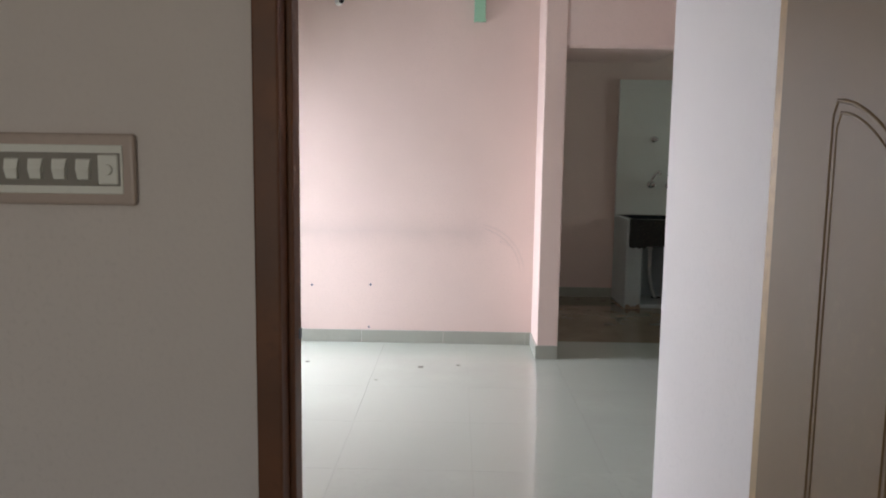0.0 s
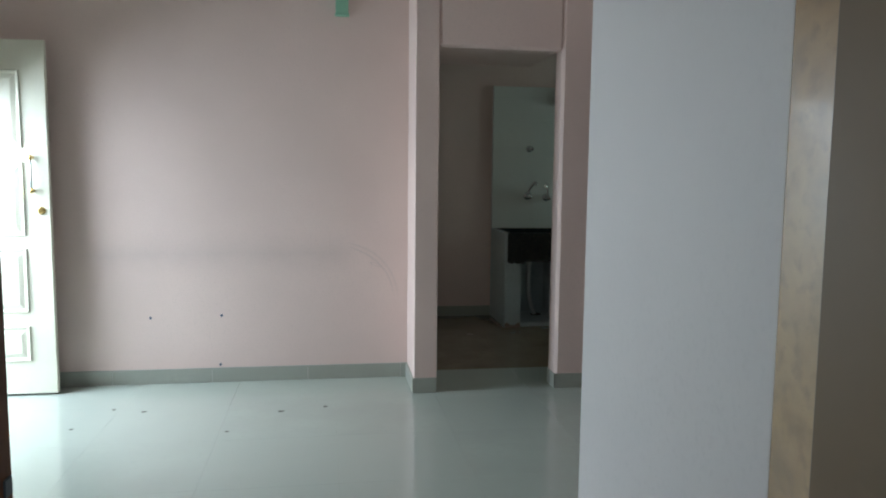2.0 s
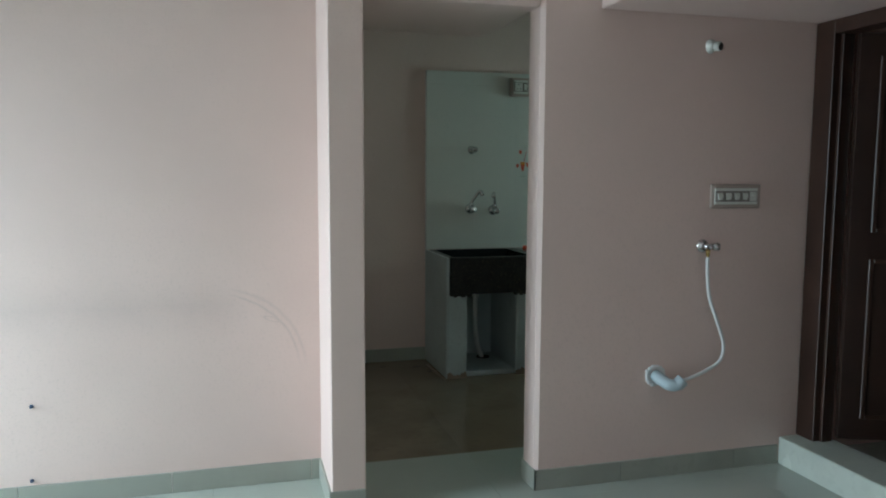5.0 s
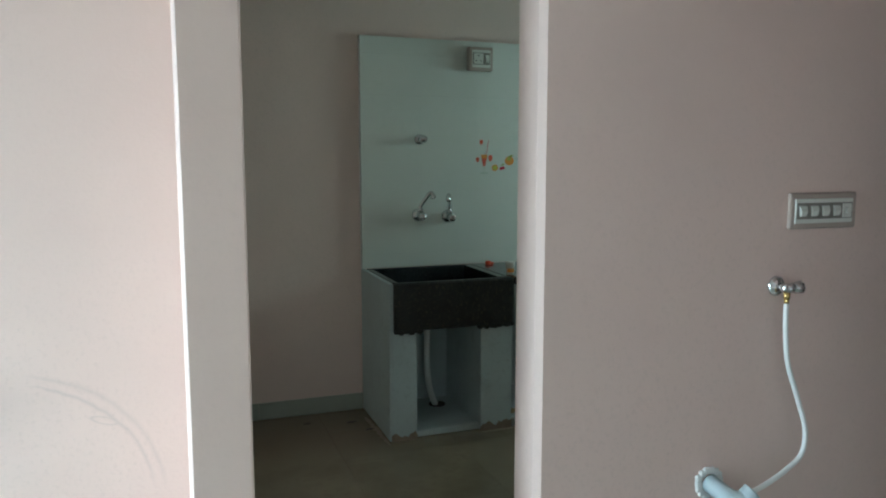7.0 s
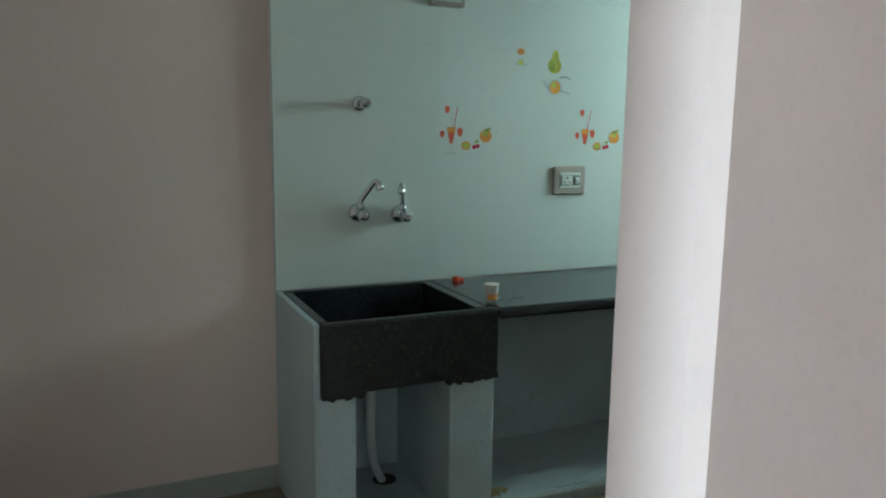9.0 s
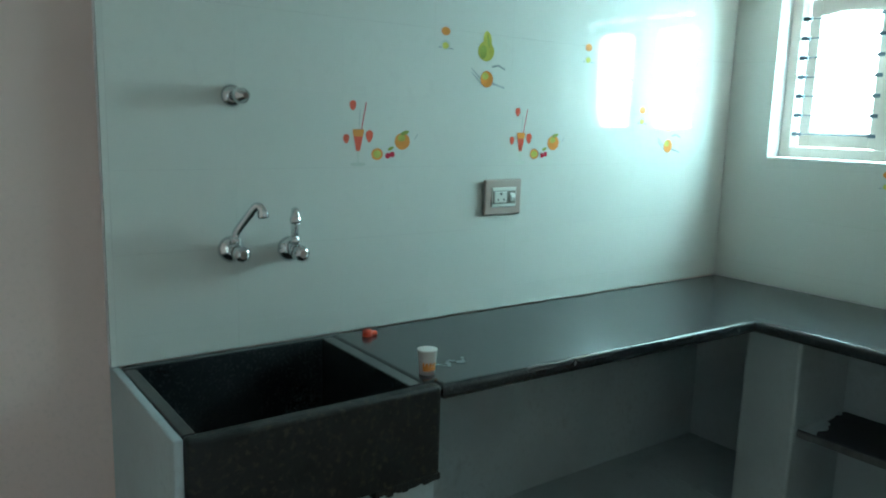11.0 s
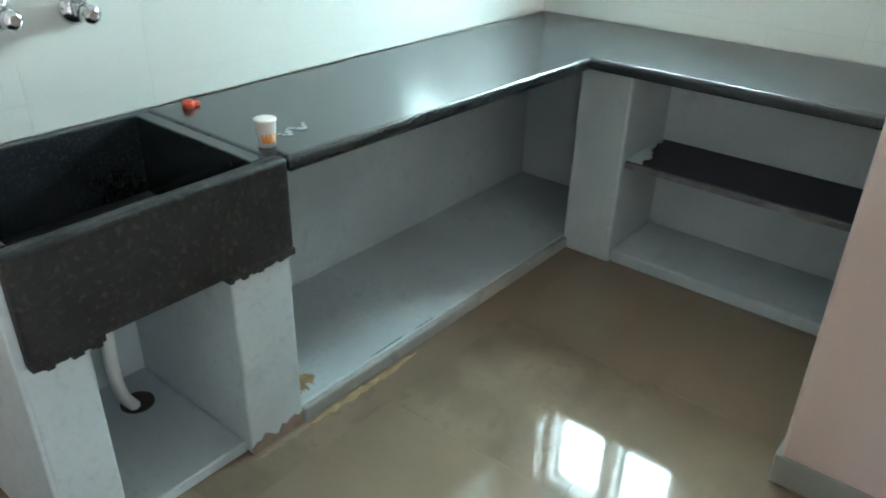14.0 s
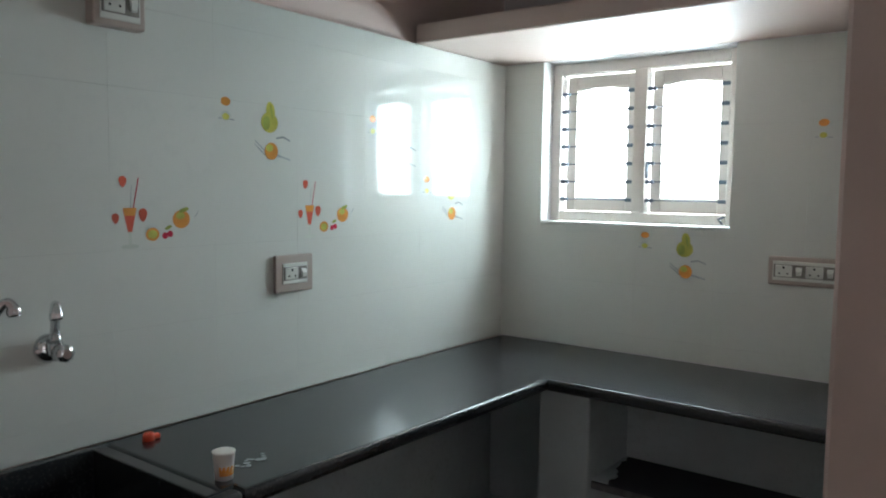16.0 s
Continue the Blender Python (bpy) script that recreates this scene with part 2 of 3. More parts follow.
    return tagged(link(name, bm, material, None), label, category, kind=kind)


def B():
    return bmesh.new()


# ---- structure ----
TOP = 2.75
floor = solid("floor", [((-2.1, -2.75, -0.12), (5.0, 7.75, -0.014))], GROUT, "grey-green polished floor tiles over mortar", "floor", 0)
wall_bedroom_west = solid("wall_bedroom_west", [((-2.3, -2.75, 0), (-2.1, 1.66, TOP))], BEDROOM, "plain painted bedroom wall", "wall")
# Out of view; the opening is added to let the bedroom fill in.
wall_bedroom_south = solid("wall_bedroom_south", [((-2.1, -2.75, 0), (-0.7, -2.6, TOP)), ((0.7, -2.75, 0), (2.2, -2.6, TOP)), ((-0.7, -2.75, 0), (0.7, -2.6, 0.9)), ((-0.7, -2.75, 2.1), (0.7, -2.6, TOP))], BEDROOM, "plain painted bedroom wall with an added opening for fill light", "wall")
wall_bedroom_east = solid("wall_bedroom_east", [((2.2, -2.75, 0), (2.35, 1.54, TOP))], BEDROOM, "plain painted bedroom wall", "wall")
wall_bedroom_door = solid("wall_bedroom_door", [((-2.1, 1.50, 0), (0.178, 1.592, TOP)), ((0.178, 1.50, 2.10), (1.15, 1.592, TOP))], BEDROOM, "pale painted wall round the bedroom doorway", "wall")
wall_passage = solid("wall_passage", [((1.094, 1.524, 0), (3.5, 2.20, TOP)), ((1.152, 1.40, 0), (2.2, 1.524, TOP))], WHITE_WALL, "smooth pale white painted wall beside the doorway", "wall", 0.008)
wall_hall_west = solid("wall_hall_west", [((-2.1, 1.592, 0), (-1.95, 4.52, TOP)), ((-2.1, 4.52, 2.1), (-1.95, 5.44, TOP)), ((-2.1, 5.44, 0), (-1.95, 5.70, TOP))], PINK, "pale pink painted wall with the open entrance", "wall")
wall_hall_north = solid("wall_hall_north", [((-1.95, 5.58, 0), (1.094, 5.70, TOP))], PINK_HALL, "pale pink painted wall with scuff marks", "wall", 0)
wall_kitchen_front = solid("wall_kitchen_front", [((1.984, 5.195, 0), (3.46, 5.345, TOP)), ((1.237, 5.197, 2.08), (1.990, 5.92, TOP))], PINK, "pink painted wall round the open kitchen doorway", "wall", 0.018)
wall_kitchen_pier = solid("wall_kitchen_pier", [((1.094, 5.195, 0), (1.236, 5.70, TOP))], PINK, "narrow pink painted pier beside the kitchen doorway", "wall", 0.005)
wall_bath_back = solid("wall_bath_back", [((3.455, 5.19, 0), (5.0, 5.897, TOP))], PINK, "pink painted kitchen side of the bathroom wall", "wall", 0.010)
wall_bath = solid("wall_bath", [((3.36, 2.2, 0), (3.454, 4.22, TOP)), ((3.36, 4.22, 2.10), (3.454, 5.19, TOP))], PINK, "pink painted wall round the bathroom door", "wall")
bath_room = solid("wall_bath_inner", [((5.0, 2.2, 0), (5.1, 5.19, TOP)), ((3.5, 2.1, 0), (5.0, 2.2, TOP))], PINK, "plain wall inside the bathroom", "wall")
wall_kitchen_north = solid("wall_kitchen_north", [((0.75, 7.616, 0), (5.0, 7.74, TOP))], PINK, "pink kitchen wall with glazed tiles above the counter", "wall", 0)
wall_kitchen_west = solid("wall_kitchen_west", [((0.75, 5.70, 0), (0.9, 7.60, TOP))], PINK, "plain pink kitchen wall", "wall")
WX = 4.812
wall_kitchen_east = solid("wall_kitchen_east", [((WX, 5.897, 0), (5.0, 6.503, TOP)), ((WX, 7.372, 0), (5.0, 7.602, TOP)), ((WX, 6.503, 0), (5.0, 7.372, 1.397)), ((WX, 6.503, 2.135), (5.0, 7.372, TOP))], WHITE_WALL, "white kitchen wall with a window opening", "wall", 0)
sky_backdrop = solid("backdrop", [((6.4, 3.5, -1.0), (6.42, 10.5, 5.0))], mat("bright hazy sky", (0.94, 1.0, 1.0), 1.0, 0.0, bump=0.0, emit=1.8), "bright hazy daylight outside the window", "sky", 0)
ceiling = solid("ceiling", [((-2.3, -2.75, TOP), (5.1, 7.75, TOP + 0.12))], CEIL, "plain white painted ceiling", "ceiling", 0)
loft_hall = solid("loft_hall", [((2.25, 2.2, 2.085), (3.36, 5.19, TOP))], PINK, "low boxed loft over the passage", "loft", 0.006)
loft_kitchen = solid("loft_kitchen", [((4.135, 5.897, 2.137), (WX, 7.60, 2.215))], PINK, "concrete loft slab above the kitchen window", "loft", 0.006)
bath_step = solid("bath_step", [((3.246, 4.0, 0), (3.47, 5.185, 0.134)), ((3.47, 2.2, -0.01), (5.0, 5.19, 0.05))], STEP, "pale tiled step below the bathroom door", "step", 0.004)

# ---- bedroom doorway ----


def groove(bm, pts, r=0.006):
    sweep(bm, pts, r, 8)


def bedroom_door():
    d = thing("bedroom_door", (1.06, 1.366, 0.012), "brown moulded door standing open on its hinges", "door")
    x0, x1 = 1.040, 1.075
    part("leaf", bx(B(), (x0, 0.566, 0.012), (x1, 1.384, 2.03), 0.003), LEAF, d)
    for s, c in ((1, 1.212), (-1, 0.720)):
        for off, rr in ((0.0, 0.0034), (0.012, 0.0026)):
            y0, y1 = c - s * off, c - s * (0.19 - off)
            top, low = 1.430 - off * 1.4, 1.330 - off
            arch = [(y0 + (y1 - y0) * u, low + (top - low) * math.cos(u * math.pi / 2) ** 0.8) for u in (0.06, 0.15, 0.3, 0.45, 0.6, 0.75, 0.88, 0.97)]
            xs = x0 + rr * 0.35
            bm = B()
            groove(bm, [(xs, y0, 0.16 + off), (xs, y0, top - 0.02)] + [(xs, y, z) for y, z in arch] + [(xs, y1, low - 0.01), (xs, y1, 0.16 + off), (xs, y0, 0.16 + off)], rr)
            part("panel_moulding", bm, LEAF, d)
            bm = B()
            groove(bm, [(xs, y0, 1.92 - off), (xs, y0, top + 0.17 + 2.4 * off)] + [(xs, y, z + 0.17 + 2 * off) for y, z in arch] + [(xs, y1, 1.92 - off), (xs, y0, 1.92 - off)], rr)
            part("top_moulding", bm, LEAF, d)
    for z in (0.25, 1.80):
        part("hinge", sweep(B(), [(1.081, 1.386, z), (1.081, 1.386, z + 0.10)], 0.005, 10), CHROME, d)


def bedroom_frame():
    d = thing("door_frame", (0.2, 1.54, 0), "brown varnished timber frame of the bedroom doorway", "door frame")
    bm = B()
    bx(bm, (0.178, 1.474, 0), (0.224, 1.594, 2.028), 0.004)
    bx(bm, (0.224, 1.53, 0), (0.236, 1.590, 2.03), 0.003)
    part("jamb", bm, BROWN, d, "dark brown jamb with a rebate")
    bm = B()
    bx(bm, (1.086, 1.388, 0), (1.15, 1.522, 2.08), 0.004)
    part("jamb", bm, EDGE, d, "worn yellow-brown jamb")
    part("head", bx(B(), (0.178, 1.474, 2.03), (1.085, 1.5915, 2.098), 0.004), BROWN, d)
    part("strike_plate", bx(B(), (0.232, 1.565, 1.0), (0.2385, 1.583, 1.02), 0.001), STEEL, d)


bedroom_door()
bedroom_frame()


# ---- switch plates and sockets (built facing -y, turned to their wall) ----


def rocker(bm, x0, x1, z0, z1, y):
    """A rocker tipped in at the top, narrower than its module."""
    zm, ins = (z0 + z1) / 2, (x1 - x0) * 0.14
    prof = [(z0, 0.0), (z0 + 0.002, 0.006), (zm, 0.0095), (z1 - 0.002, 0.0035), (z1, 0.0)]
    rows = [[bm.verts.new((x, y - d, z)) for x in (x0 + ins * (z1 - z) / (z1 - z0), x1 - ins * (z1 - z) / (z1 - z0))] for z, d in prof]
    for r, q in zip(rows, rows[1:]):
        bm.faces.new((r[0], r[1], q[1], q[0]))
    for k in (0, 1):
        bm.faces.new([r[k] for r in rows])


def switch_plate(at, w, h, layout, label, turn=0, thick=0.016, border=0.22):
    """layout: widths of the modules; s switch, k socket, d dimmer."""
    d = thing("switch_plate", at, label, "switch plate", turn=turn)
    part("cover_frame", bx(B(), (-w / 2, -thick, -h / 2), (w / 2, -0.001, h / 2), 0.007, 3), PLATE, d, local=True)
    iw, ih = w - 2 * border * h, h * (1 - 2 * border)
    part("inner_plate", bx(B(), (-iw / 2 - 0.004, -thick - 0.003, -ih / 2 - 0.004), (iw / 2 + 0.004, -0.002, ih / 2 + 0.004), 0.002), SWITCH, d, local=True)
    part("module_strip", bx(B(), (-iw / 2, -thick - 0.0045, -ih * 0.37), (iw / 2, -0.003, ih * 0.37), 0.001), INNER, d, "grey module carrier", local=True)
    n = sum(2 if c == "k" else 1 for c in layout)
    x = -iw / 2
    for c in layout:
        u = iw / n * (2 if c == "k" else 1)
        bm = B()
        if c == "s":
            rocker(bm, x + u * 0.19, x + u * 0.81, -ih * 0.24, ih * 0.24, -thick - 0.0044)
            part("rocker_switch", bm, SWITCH, d, local=True)
        elif c == "d":
            bx(bm, (x + u * 0.08, -thick - 0.0065, -ih * 0.33), (x + u * 0.92, -thick, ih * 0.33), 0.002, 1)
            sweep(bm, [(x + u / 2, -thick, 0), (x + u / 2, -thick - 0.014, 0)], [0.011, 0.009], 14)
            part("regulator_knob", bm, SWITCH, d, local=True)
        else:
            bx(bm, (x + u * 0.08, -thick - 0.0065, -ih * 0.33), (x + u * 0.92, -thick, ih * 0.33), 0.002, 1)
            sk = part("socket", bm, SWITCH, d, local=True)
            for hx, hz, r in ((0, ih * 0.2, 0.0045), (-u * 0.2, -ih * 0.14, 0.0035), (u * 0.2, -ih * 0.14, 0.0035)):
                # Black plug on the surface; the pin hole's shade is its colour.
                part("pin_hole", sweep(B(), [(x + u / 2 + hx, -thick - 0.0075, hz), (x + u / 2 + hx, -thick - 0.004, hz)], r, 10), BLACK, sk, local=True)
        x += u
    return d


switch_plate((-0.183, 1.50, 1.318), 0.30, 0.126, "sssssd", "beige modular switch plate with white rockers", border=0.19)
switch_plate((2.944, 5.195, 1.292), 0.263, 0.110, "ssssd", "beige switch plate on the pink wall above a water valve", border=0.20)
switch_plate((3.443, 7.58, 1.247), 0.172, 0.130, "ks", "beige socket plate on the glazed kitchen tiles", border=0.26)
switch_plate((4.803, 6.215, 1.243), 0.262, 0.112, "ksks", "beige double socket plate beside the kitchen window", turn=-90, border=0.20)
switch_plate((2.805, 7.58, 2.03), 0.150, 0.135, "ks", "boxed socket high on the kitchen tiles", thick=0.045, border=0.16)

# ---- hall ----


def entrance_door():
    d = thing("entrance_door", (-1.93, 5.44, 0.012), "cream panelled entrance door standing open against the wall", "door")
    y0, y1, x0, x1, h = 5.405, 5.443, -1.935, -1.015, 2.07
    part("leaf", bx(B(), (x0, y0, 0.012), (x1, y1, h), 0.003), CREAM, d)
    rows = ((0.21, 0.42), (0.50, 0.88), (0.95, 1.38), (1.46, 1.90))
    for xa, xb in ((x0 + 0.13, x0 + 0.42), (x0 + 0.50, x1 - 0.135)):
        for za, zb in rows:
            bm = B()
            outer = [(xa, y0 - 0.001, za), (xb, y0 - 0.001, za), (xb, y0 - 0.001, zb), (xa, y0 - 0.001, zb)]
            rings = []
            for ins, dep in ((0.0, -0.0), (0.006, -0.012), (0.022, -0.004), (0.05, -0.013)):
                rings.append([bm.verts.new((xx + (ins if xx == xa else -ins), y0 + dep, zz + (ins if zz == za else -ins))) for xx, _, zz in outer])
            for r, s in zip(rings, rings[1:]):
                for i in range(4):
                    bm.faces.new((r[i], r[(i + 1) % 4], s[(i + 1) % 4], s[i]))
            bm.faces.new(rings[-1])
            part("panel", bm, CREAM, d)
    bm = B()
    sweep(bm, [(-1.10, y0 - 0.035, 1.215), (-1.10, y0 - 0.035, 1.405)], 0.008, 12)
    hd = part("pull_handle", bm, CHROME, d, "steel bar handle with brass ends")
    for z in (1.215, 1.405):
        bm = B()
        sweep(bm, [(-1.10, y0, z), (-1.10, y0 - 0.04, z)], [0.012, 0.009], 12)
        sweep(bm, [(-1.10, y0 - 0.035, z - 0.016), (-1.10, y0 - 0.035, z - 0.006), (-1.10, y0 - 0.035, z + 0.006), (-1.10, y0 - 0.035, z + 0.016)], [0.004, 0.013, 0.013, 0.004], 12)
        part("end_cap", bm, BRASS, hd)
    bm = B()
    sweep(bm, [(-1.062, y0, 1.10), (-1.062, y0 - 0.008, 1.10), (-1.062, y0 - 0.012, 1.10)], [0.023, 0.023, 0.016], 18)
    part("lock_cylinder", bm, BRASS, d, "round brass lock")
    fr = thing("entrance_frame", (-2.03, 4.98, 0), "cream timber frame round the entrance", "door frame")
    for ya, yb in ((4.52, 4.58), (5.38, 5.44)):
        part("jamb", bx(B(), (-2.09, ya + 0.001, 0), (-1.965, yb - 0.001, 2.04), 0.003), CREAM, fr)
    part("head", bx(B(), (-2.09, 4.521, 2.04), (-1.965, 5.439, 2.098), 0.003), CREAM, fr)


entrance_door()


def bath_door():
    d = thing("bath_door_frame", (3.4, 5.1, 0.134), "dark brown wooden bathroom door frame on the step", "door frame")
    part("jamb", bx(B(), (3.345, 5.075, 0.135), (3.45, 5.188, 2.084), 0.004), DARK2, d)
    part("jamb", bx(B(), (3.345, 4.222, 0.135), (3.45, 4.30, 2.084), 0.004), DARK2, d)
    part("head", bx(B(), (3.345, 4.30, 2.02), (3.45, 5.075, 2.084), 0.004), DARK2, d)
    part("stop_bead", bx(B(), (3.38, 5.058, 0.135), (3.44, 5.0755, 2.02), 0.003), DARK2, d)
    e = thing("bath_door", (3.455, 5.06, 0.16), "dark stained panelled bathroom door standing ajar", "door", turn=-24)
    part("leaf", bx(B(), (0.0, -0.035, 0.0), (0.73, 0.0, 1.86), 0.003), DARK, e, local=True)
    for za, zb in ((0.10, 0.85), (0.97, 1.76)):
        bm = B()
        for a, b in (((0.09, za), (0.11, zb)), ((0.62, za), (0.64, zb)), ((0.11, za), (0.62, za + 0.02)), ((0.11, zb - 0.02), (0.62, zb))):
            bx(bm, (a[0], -0.044, a[1]), (b[0], -0.034, b[1]), 0.003, 1)
        part("panel_moulding", bm, DARK2, e, local=True)
    bm = B()
    sweep(bm, [(0.20, -0.036, 0.42), (0.20, -0.05, 0.42), (0.215, -0.056, 0.40), (0.22, -0.05, 0.385)], [0.006, 0.006, 0.006, 0.005], 10)
    part("hook", bm, CHROME, e, local=True)
    bm = B()
    sweep(bm, [(0.42, -0.042, 1.80), (0.62, -0.042, 1.80)], 0.008, 10)
    part("tower_bolt", bm, CHROME, e, local=True)


bath_door()


def angle_valve(name, at, label, outward=False):
    d = thing(name, at, label, "valve")
    bm = B()
    sweep(bm, [(0, 0, 0), (0, -0.004, 0), (0, -0.012, 0), (0, -0.016, 0)], [0.031, 0.031, 0.024, 0.014], 24)
    part("wall_flange", bm, CHROME, d, local=True)
    bm = B()
    sweep(bm, [(0, -0.012, 0), (0, -0.055, 0)], 0.0125, 18)
    sweep(bm, [(-0.004, -0.045, 0), (0.022, -0.045, 0)], 0.014, 18)
    part("body", bm, CHROME, d, local=True)
    bm = B()
    if outward:
        sweep(bm, [(0, -0.050, 0), (0.001, -0.054, 0), (0.003, -0.074, 0), (0.003, -0.080, 0), (0.004, -0.096, 0)], [0.012, 0.023, 0.022, 0.012, 0.008], 10)
    else:
        sweep(bm, [(0.022, -0.045, 0), (0.026, -0.045, 0), (0.050, -0.045, 0), (0.056, -0.045, 0)], [0.010, 0.017, 0.020, 0.012], 8)
    part("knob", bm, CHROME, d, local=True)
    return d


hv = angle_valve("angle_valve", (2.788, 5.195, 1.066), "chrome angle valve with a white hose on the pink wall")
bm = B()
sweep(bm, [(0, -0.045, -0.012), (0, -0.045, -0.032)], [0.011, 0.011], 6)
sweep(bm, [(0, -0.045, -0.032), (0, -0.045, -0.046)], [0.008, 0.008], 12)
part("brass_nut", bm, BRASS, hv, local=True)

hose = thing("water_hose", (2.788, 5.15, 1.02), "thin white hose hanging from the valve to the waste pipe", "hose")
part("tube", sweep(B(), curve([(2.788, 5.15, 1.024), (2.788, 5.148, 0.95), (2.802, 5.147, 0.84), (2.845, 5.146, 0.73), (2.885, 5.146, 0.62), (2.868, 5.14, 0.545), (2.800, 5.13, 0.508), (2.720, 5.115, 0.486), (2.650, 5.105, 0.472)], 10), 0.0078, 10), HOSE, hose)

pipe = thing("waste_pipe", (2.58, 5.195, 0.47), "grey plastic waste elbow sticking out of the pink wall", "pipe")
part("elbow", sweep(B(), curve([(2.565, 5.19, 0.482), (2.572, 5.15, 0.470), (2.592, 5.115, 0.455), (2.622, 5.103, 0.456), (2.648, 5.100, 0.476)], 6), [0.027] * 19 + [0.029] * 5 + [0.030], 18), PVC, pipe)
bm = B()
for k in range(14):
    a = 2 * math.pi * k / 14
    r = 0.034 + 0.008 * random.random()
    bx(bm, (2.563 + r * math.cos(a) - 0.012, 5.182, 0.482 + r * math.sin(a) - 0.011), (2.563 + r * math.cos(a) + 0.012, 5.194, 0.482 + r * math.sin(a) + 0.011), 0.004, 1)
part("plaster_ring", bm, HOSE, pipe, "rough white filler ring")


def pipe_stub(at, label):
    d = thing("pipe_stub", at, label, "pipe")
    part("collar", sweep(B(), [(-0.008, 0, 0), (-0.004, -0.010, 0), (0.004, -0.018, -0.002)], [0.032, 0.030, 0.024], 18), SWITCH, d, local=True)
    part("tube", sweep(B(), [(0, -0.012, 0), (0.016, -0.044, -0.004)], [0.021, 0.021], 18), SWITCH, d, local=True)
    # Black end disc on a closed tube paints the shade inside.
    part("opening", sweep(B(), [(0.0155, -0.043, -0.004), (0.0165, -0.046, -0.004)], 0.0175, 16), BLACK, d, local=True)


pipe_stub((2.795, 5.195, 1.955), "short white pipe stub with a dark mouth below the loft")
pipe_stub((-0.305, 5.58, 2.432), "short white pipe stub high on the pink wall")
tube = thing("conduit_cover", (0.675, 5.58, 2.31), "mint green plastic cover strip high on the wall", "wall fitting")
part("cover", bx(B(), (0.636, 5.545, 2.312), (0.714, 5.579, 2.60), 0.006), MINT, tube)
part("end_cap", bx(B(), (0.632, 5.542, 2.300), (0.718, 5.579, 2.318), 0.004), MINT, tube)
for px, pz in ((-0.516, 0.42), (-0.087, 0.428), (-0.099, 0.112)):
    nl = thing("wall_plug", (px, 5.58, pz), "small dark nail and plug in the pink wall", "nail")
    part("plug", sweep(B(), [(px, 5.583, pz), (px, 5.572, pz)], [0.009, 0.007], 8), NAIL, nl)
    part("nail", sweep(B(), [(px, 5.575, pz), (px + 0.008, 5.550, pz + 0.012)], 0.003, 6), NAIL, nl)
for cx, cy, s in ((0.30, 4.92, 1.0), (0.55, 4.98, 0.7), (-0.45, 5.0, 0.8), (-0.75, 4.75, 0.7), (-0.62, 5.06, 0.6), (0.05, 4.62, 0.5), (1.95, 7.38, 1.6), (2.02, 7.24, 1.5), (1.72, 7.44, 1.2)):
    dc = thing("debris", (cx, cy, 0), "tiny dark chip of dirt on the floor tiles", "debris")
    bm = B()
    bx(bm, (cx, cy, 0.0), (cx + 0.022 * s, cy + 0.010 * s, 0.004), 0.0015, 1)
    bx(bm, (cx + 0.014 * s, cy + 0.006 * s, 0.0), (cx + 0.034 * s, cy + 0.014 * s, 0.003), 0.001, 1)
    part("chip", bm, DARKBROWN, dc)

# ---- kitchen: window ----


def kitchen_window():
    d = thing("window_1", (4.93, 6.94, 1.397), "white painted wooden casement window with steel grille bars", "window")
    d["kind"] = "structure"
    y0, y1, z0, z1, xa, xb = 6.505, 7.370, 1.400, 2.132, 4.895, 4.955
    bm = B()
    for a, b in (((y0, z0), (y0 + 0.045, z1)), ((y1 - 0.045, z0), (y1, z1)), ((6.905, z0 + 0.045), (6.965, z1 - 0.05)), ((y0 + 0.045, z0), (y1 - 0.045, z0 + 0.045)), ((y0 + 0.045, z1 - 0.05), (y1 - 0.045, z1))):
        bx(bm, (xa, a[0], a[1]), (xb, b[0], b[1]), 0.004)
    part("window_frame", bm, WINWOOD, d)
    part("window_sill", bx(B(), (4.800, 6.500, 1.388), (4.895, 7.372, 1.399), 0.003), CEIL, d)
    for ya, yb in ((6.552, 6.903), (6.967, 7.323)):
        bm = B()
        za, zb = z0 + 0.047, z1 - 0.052
        w = 0.050
        for a, b in (((ya, za), (ya + w, zb)), ((yb - w, za), (yb, zb)), ((ya + w, za), (yb - w, za + 0.066)), ((ya + w, zb - 0.060), (yb - w, zb))):
            bx(bm, (4.955, a[0], a[1]), (4.985, b[0], b[1]), 0.004)
        for k in range(7):
            u0, u1 = ya + w + (yb - ya - 2 * w) * k / 7, ya + w + (yb - ya - 2 * w) * (k + 1) / 7
            bx(bm, (4.957, u0, zb - 0.056 - 0.014 * abs(k - 3) / 3), (4.983, u1, zb - 0.05))
        part("sash", bm, WINWOOD, d)
        for k in range(7):
            zz = 1.502 + k * 0.082
            part("grille_bar", sweep(B(), [(4.912, ya - 0.012, zz), (4.912, yb + 0.012, zz)], 0.0026, 8), STEEL, d)
            bm = B()
            for yy in (ya + 0.012, yb - 0.012):
                bx(bm, (4.905, yy - 0.022, zz - 0.008), (4.92, yy + 0.022, zz + 0.008), 0.002, 1)
            part("bar_bracket", bm, STEEL, d)
    bm = B()
    sweep(bm, [(4.892, 6.89, 1.66), (4.88, 6.89, 1.66), (4.88, 6.89, 1.60)], 0.006, 8)
    part("latch", bm, STEEL, d)
    bm = B()
    sweep(bm, [(4.89, 6.56, 1.41), (4.875, 6.57, 1.43), (4.87, 6.545, 1.44)], 0.005, 8)
    part("stay_hook", bm, STEEL, d)


kitchen_window()

# ---- kitchen: counter, sink, supports ----
CT = 0.830


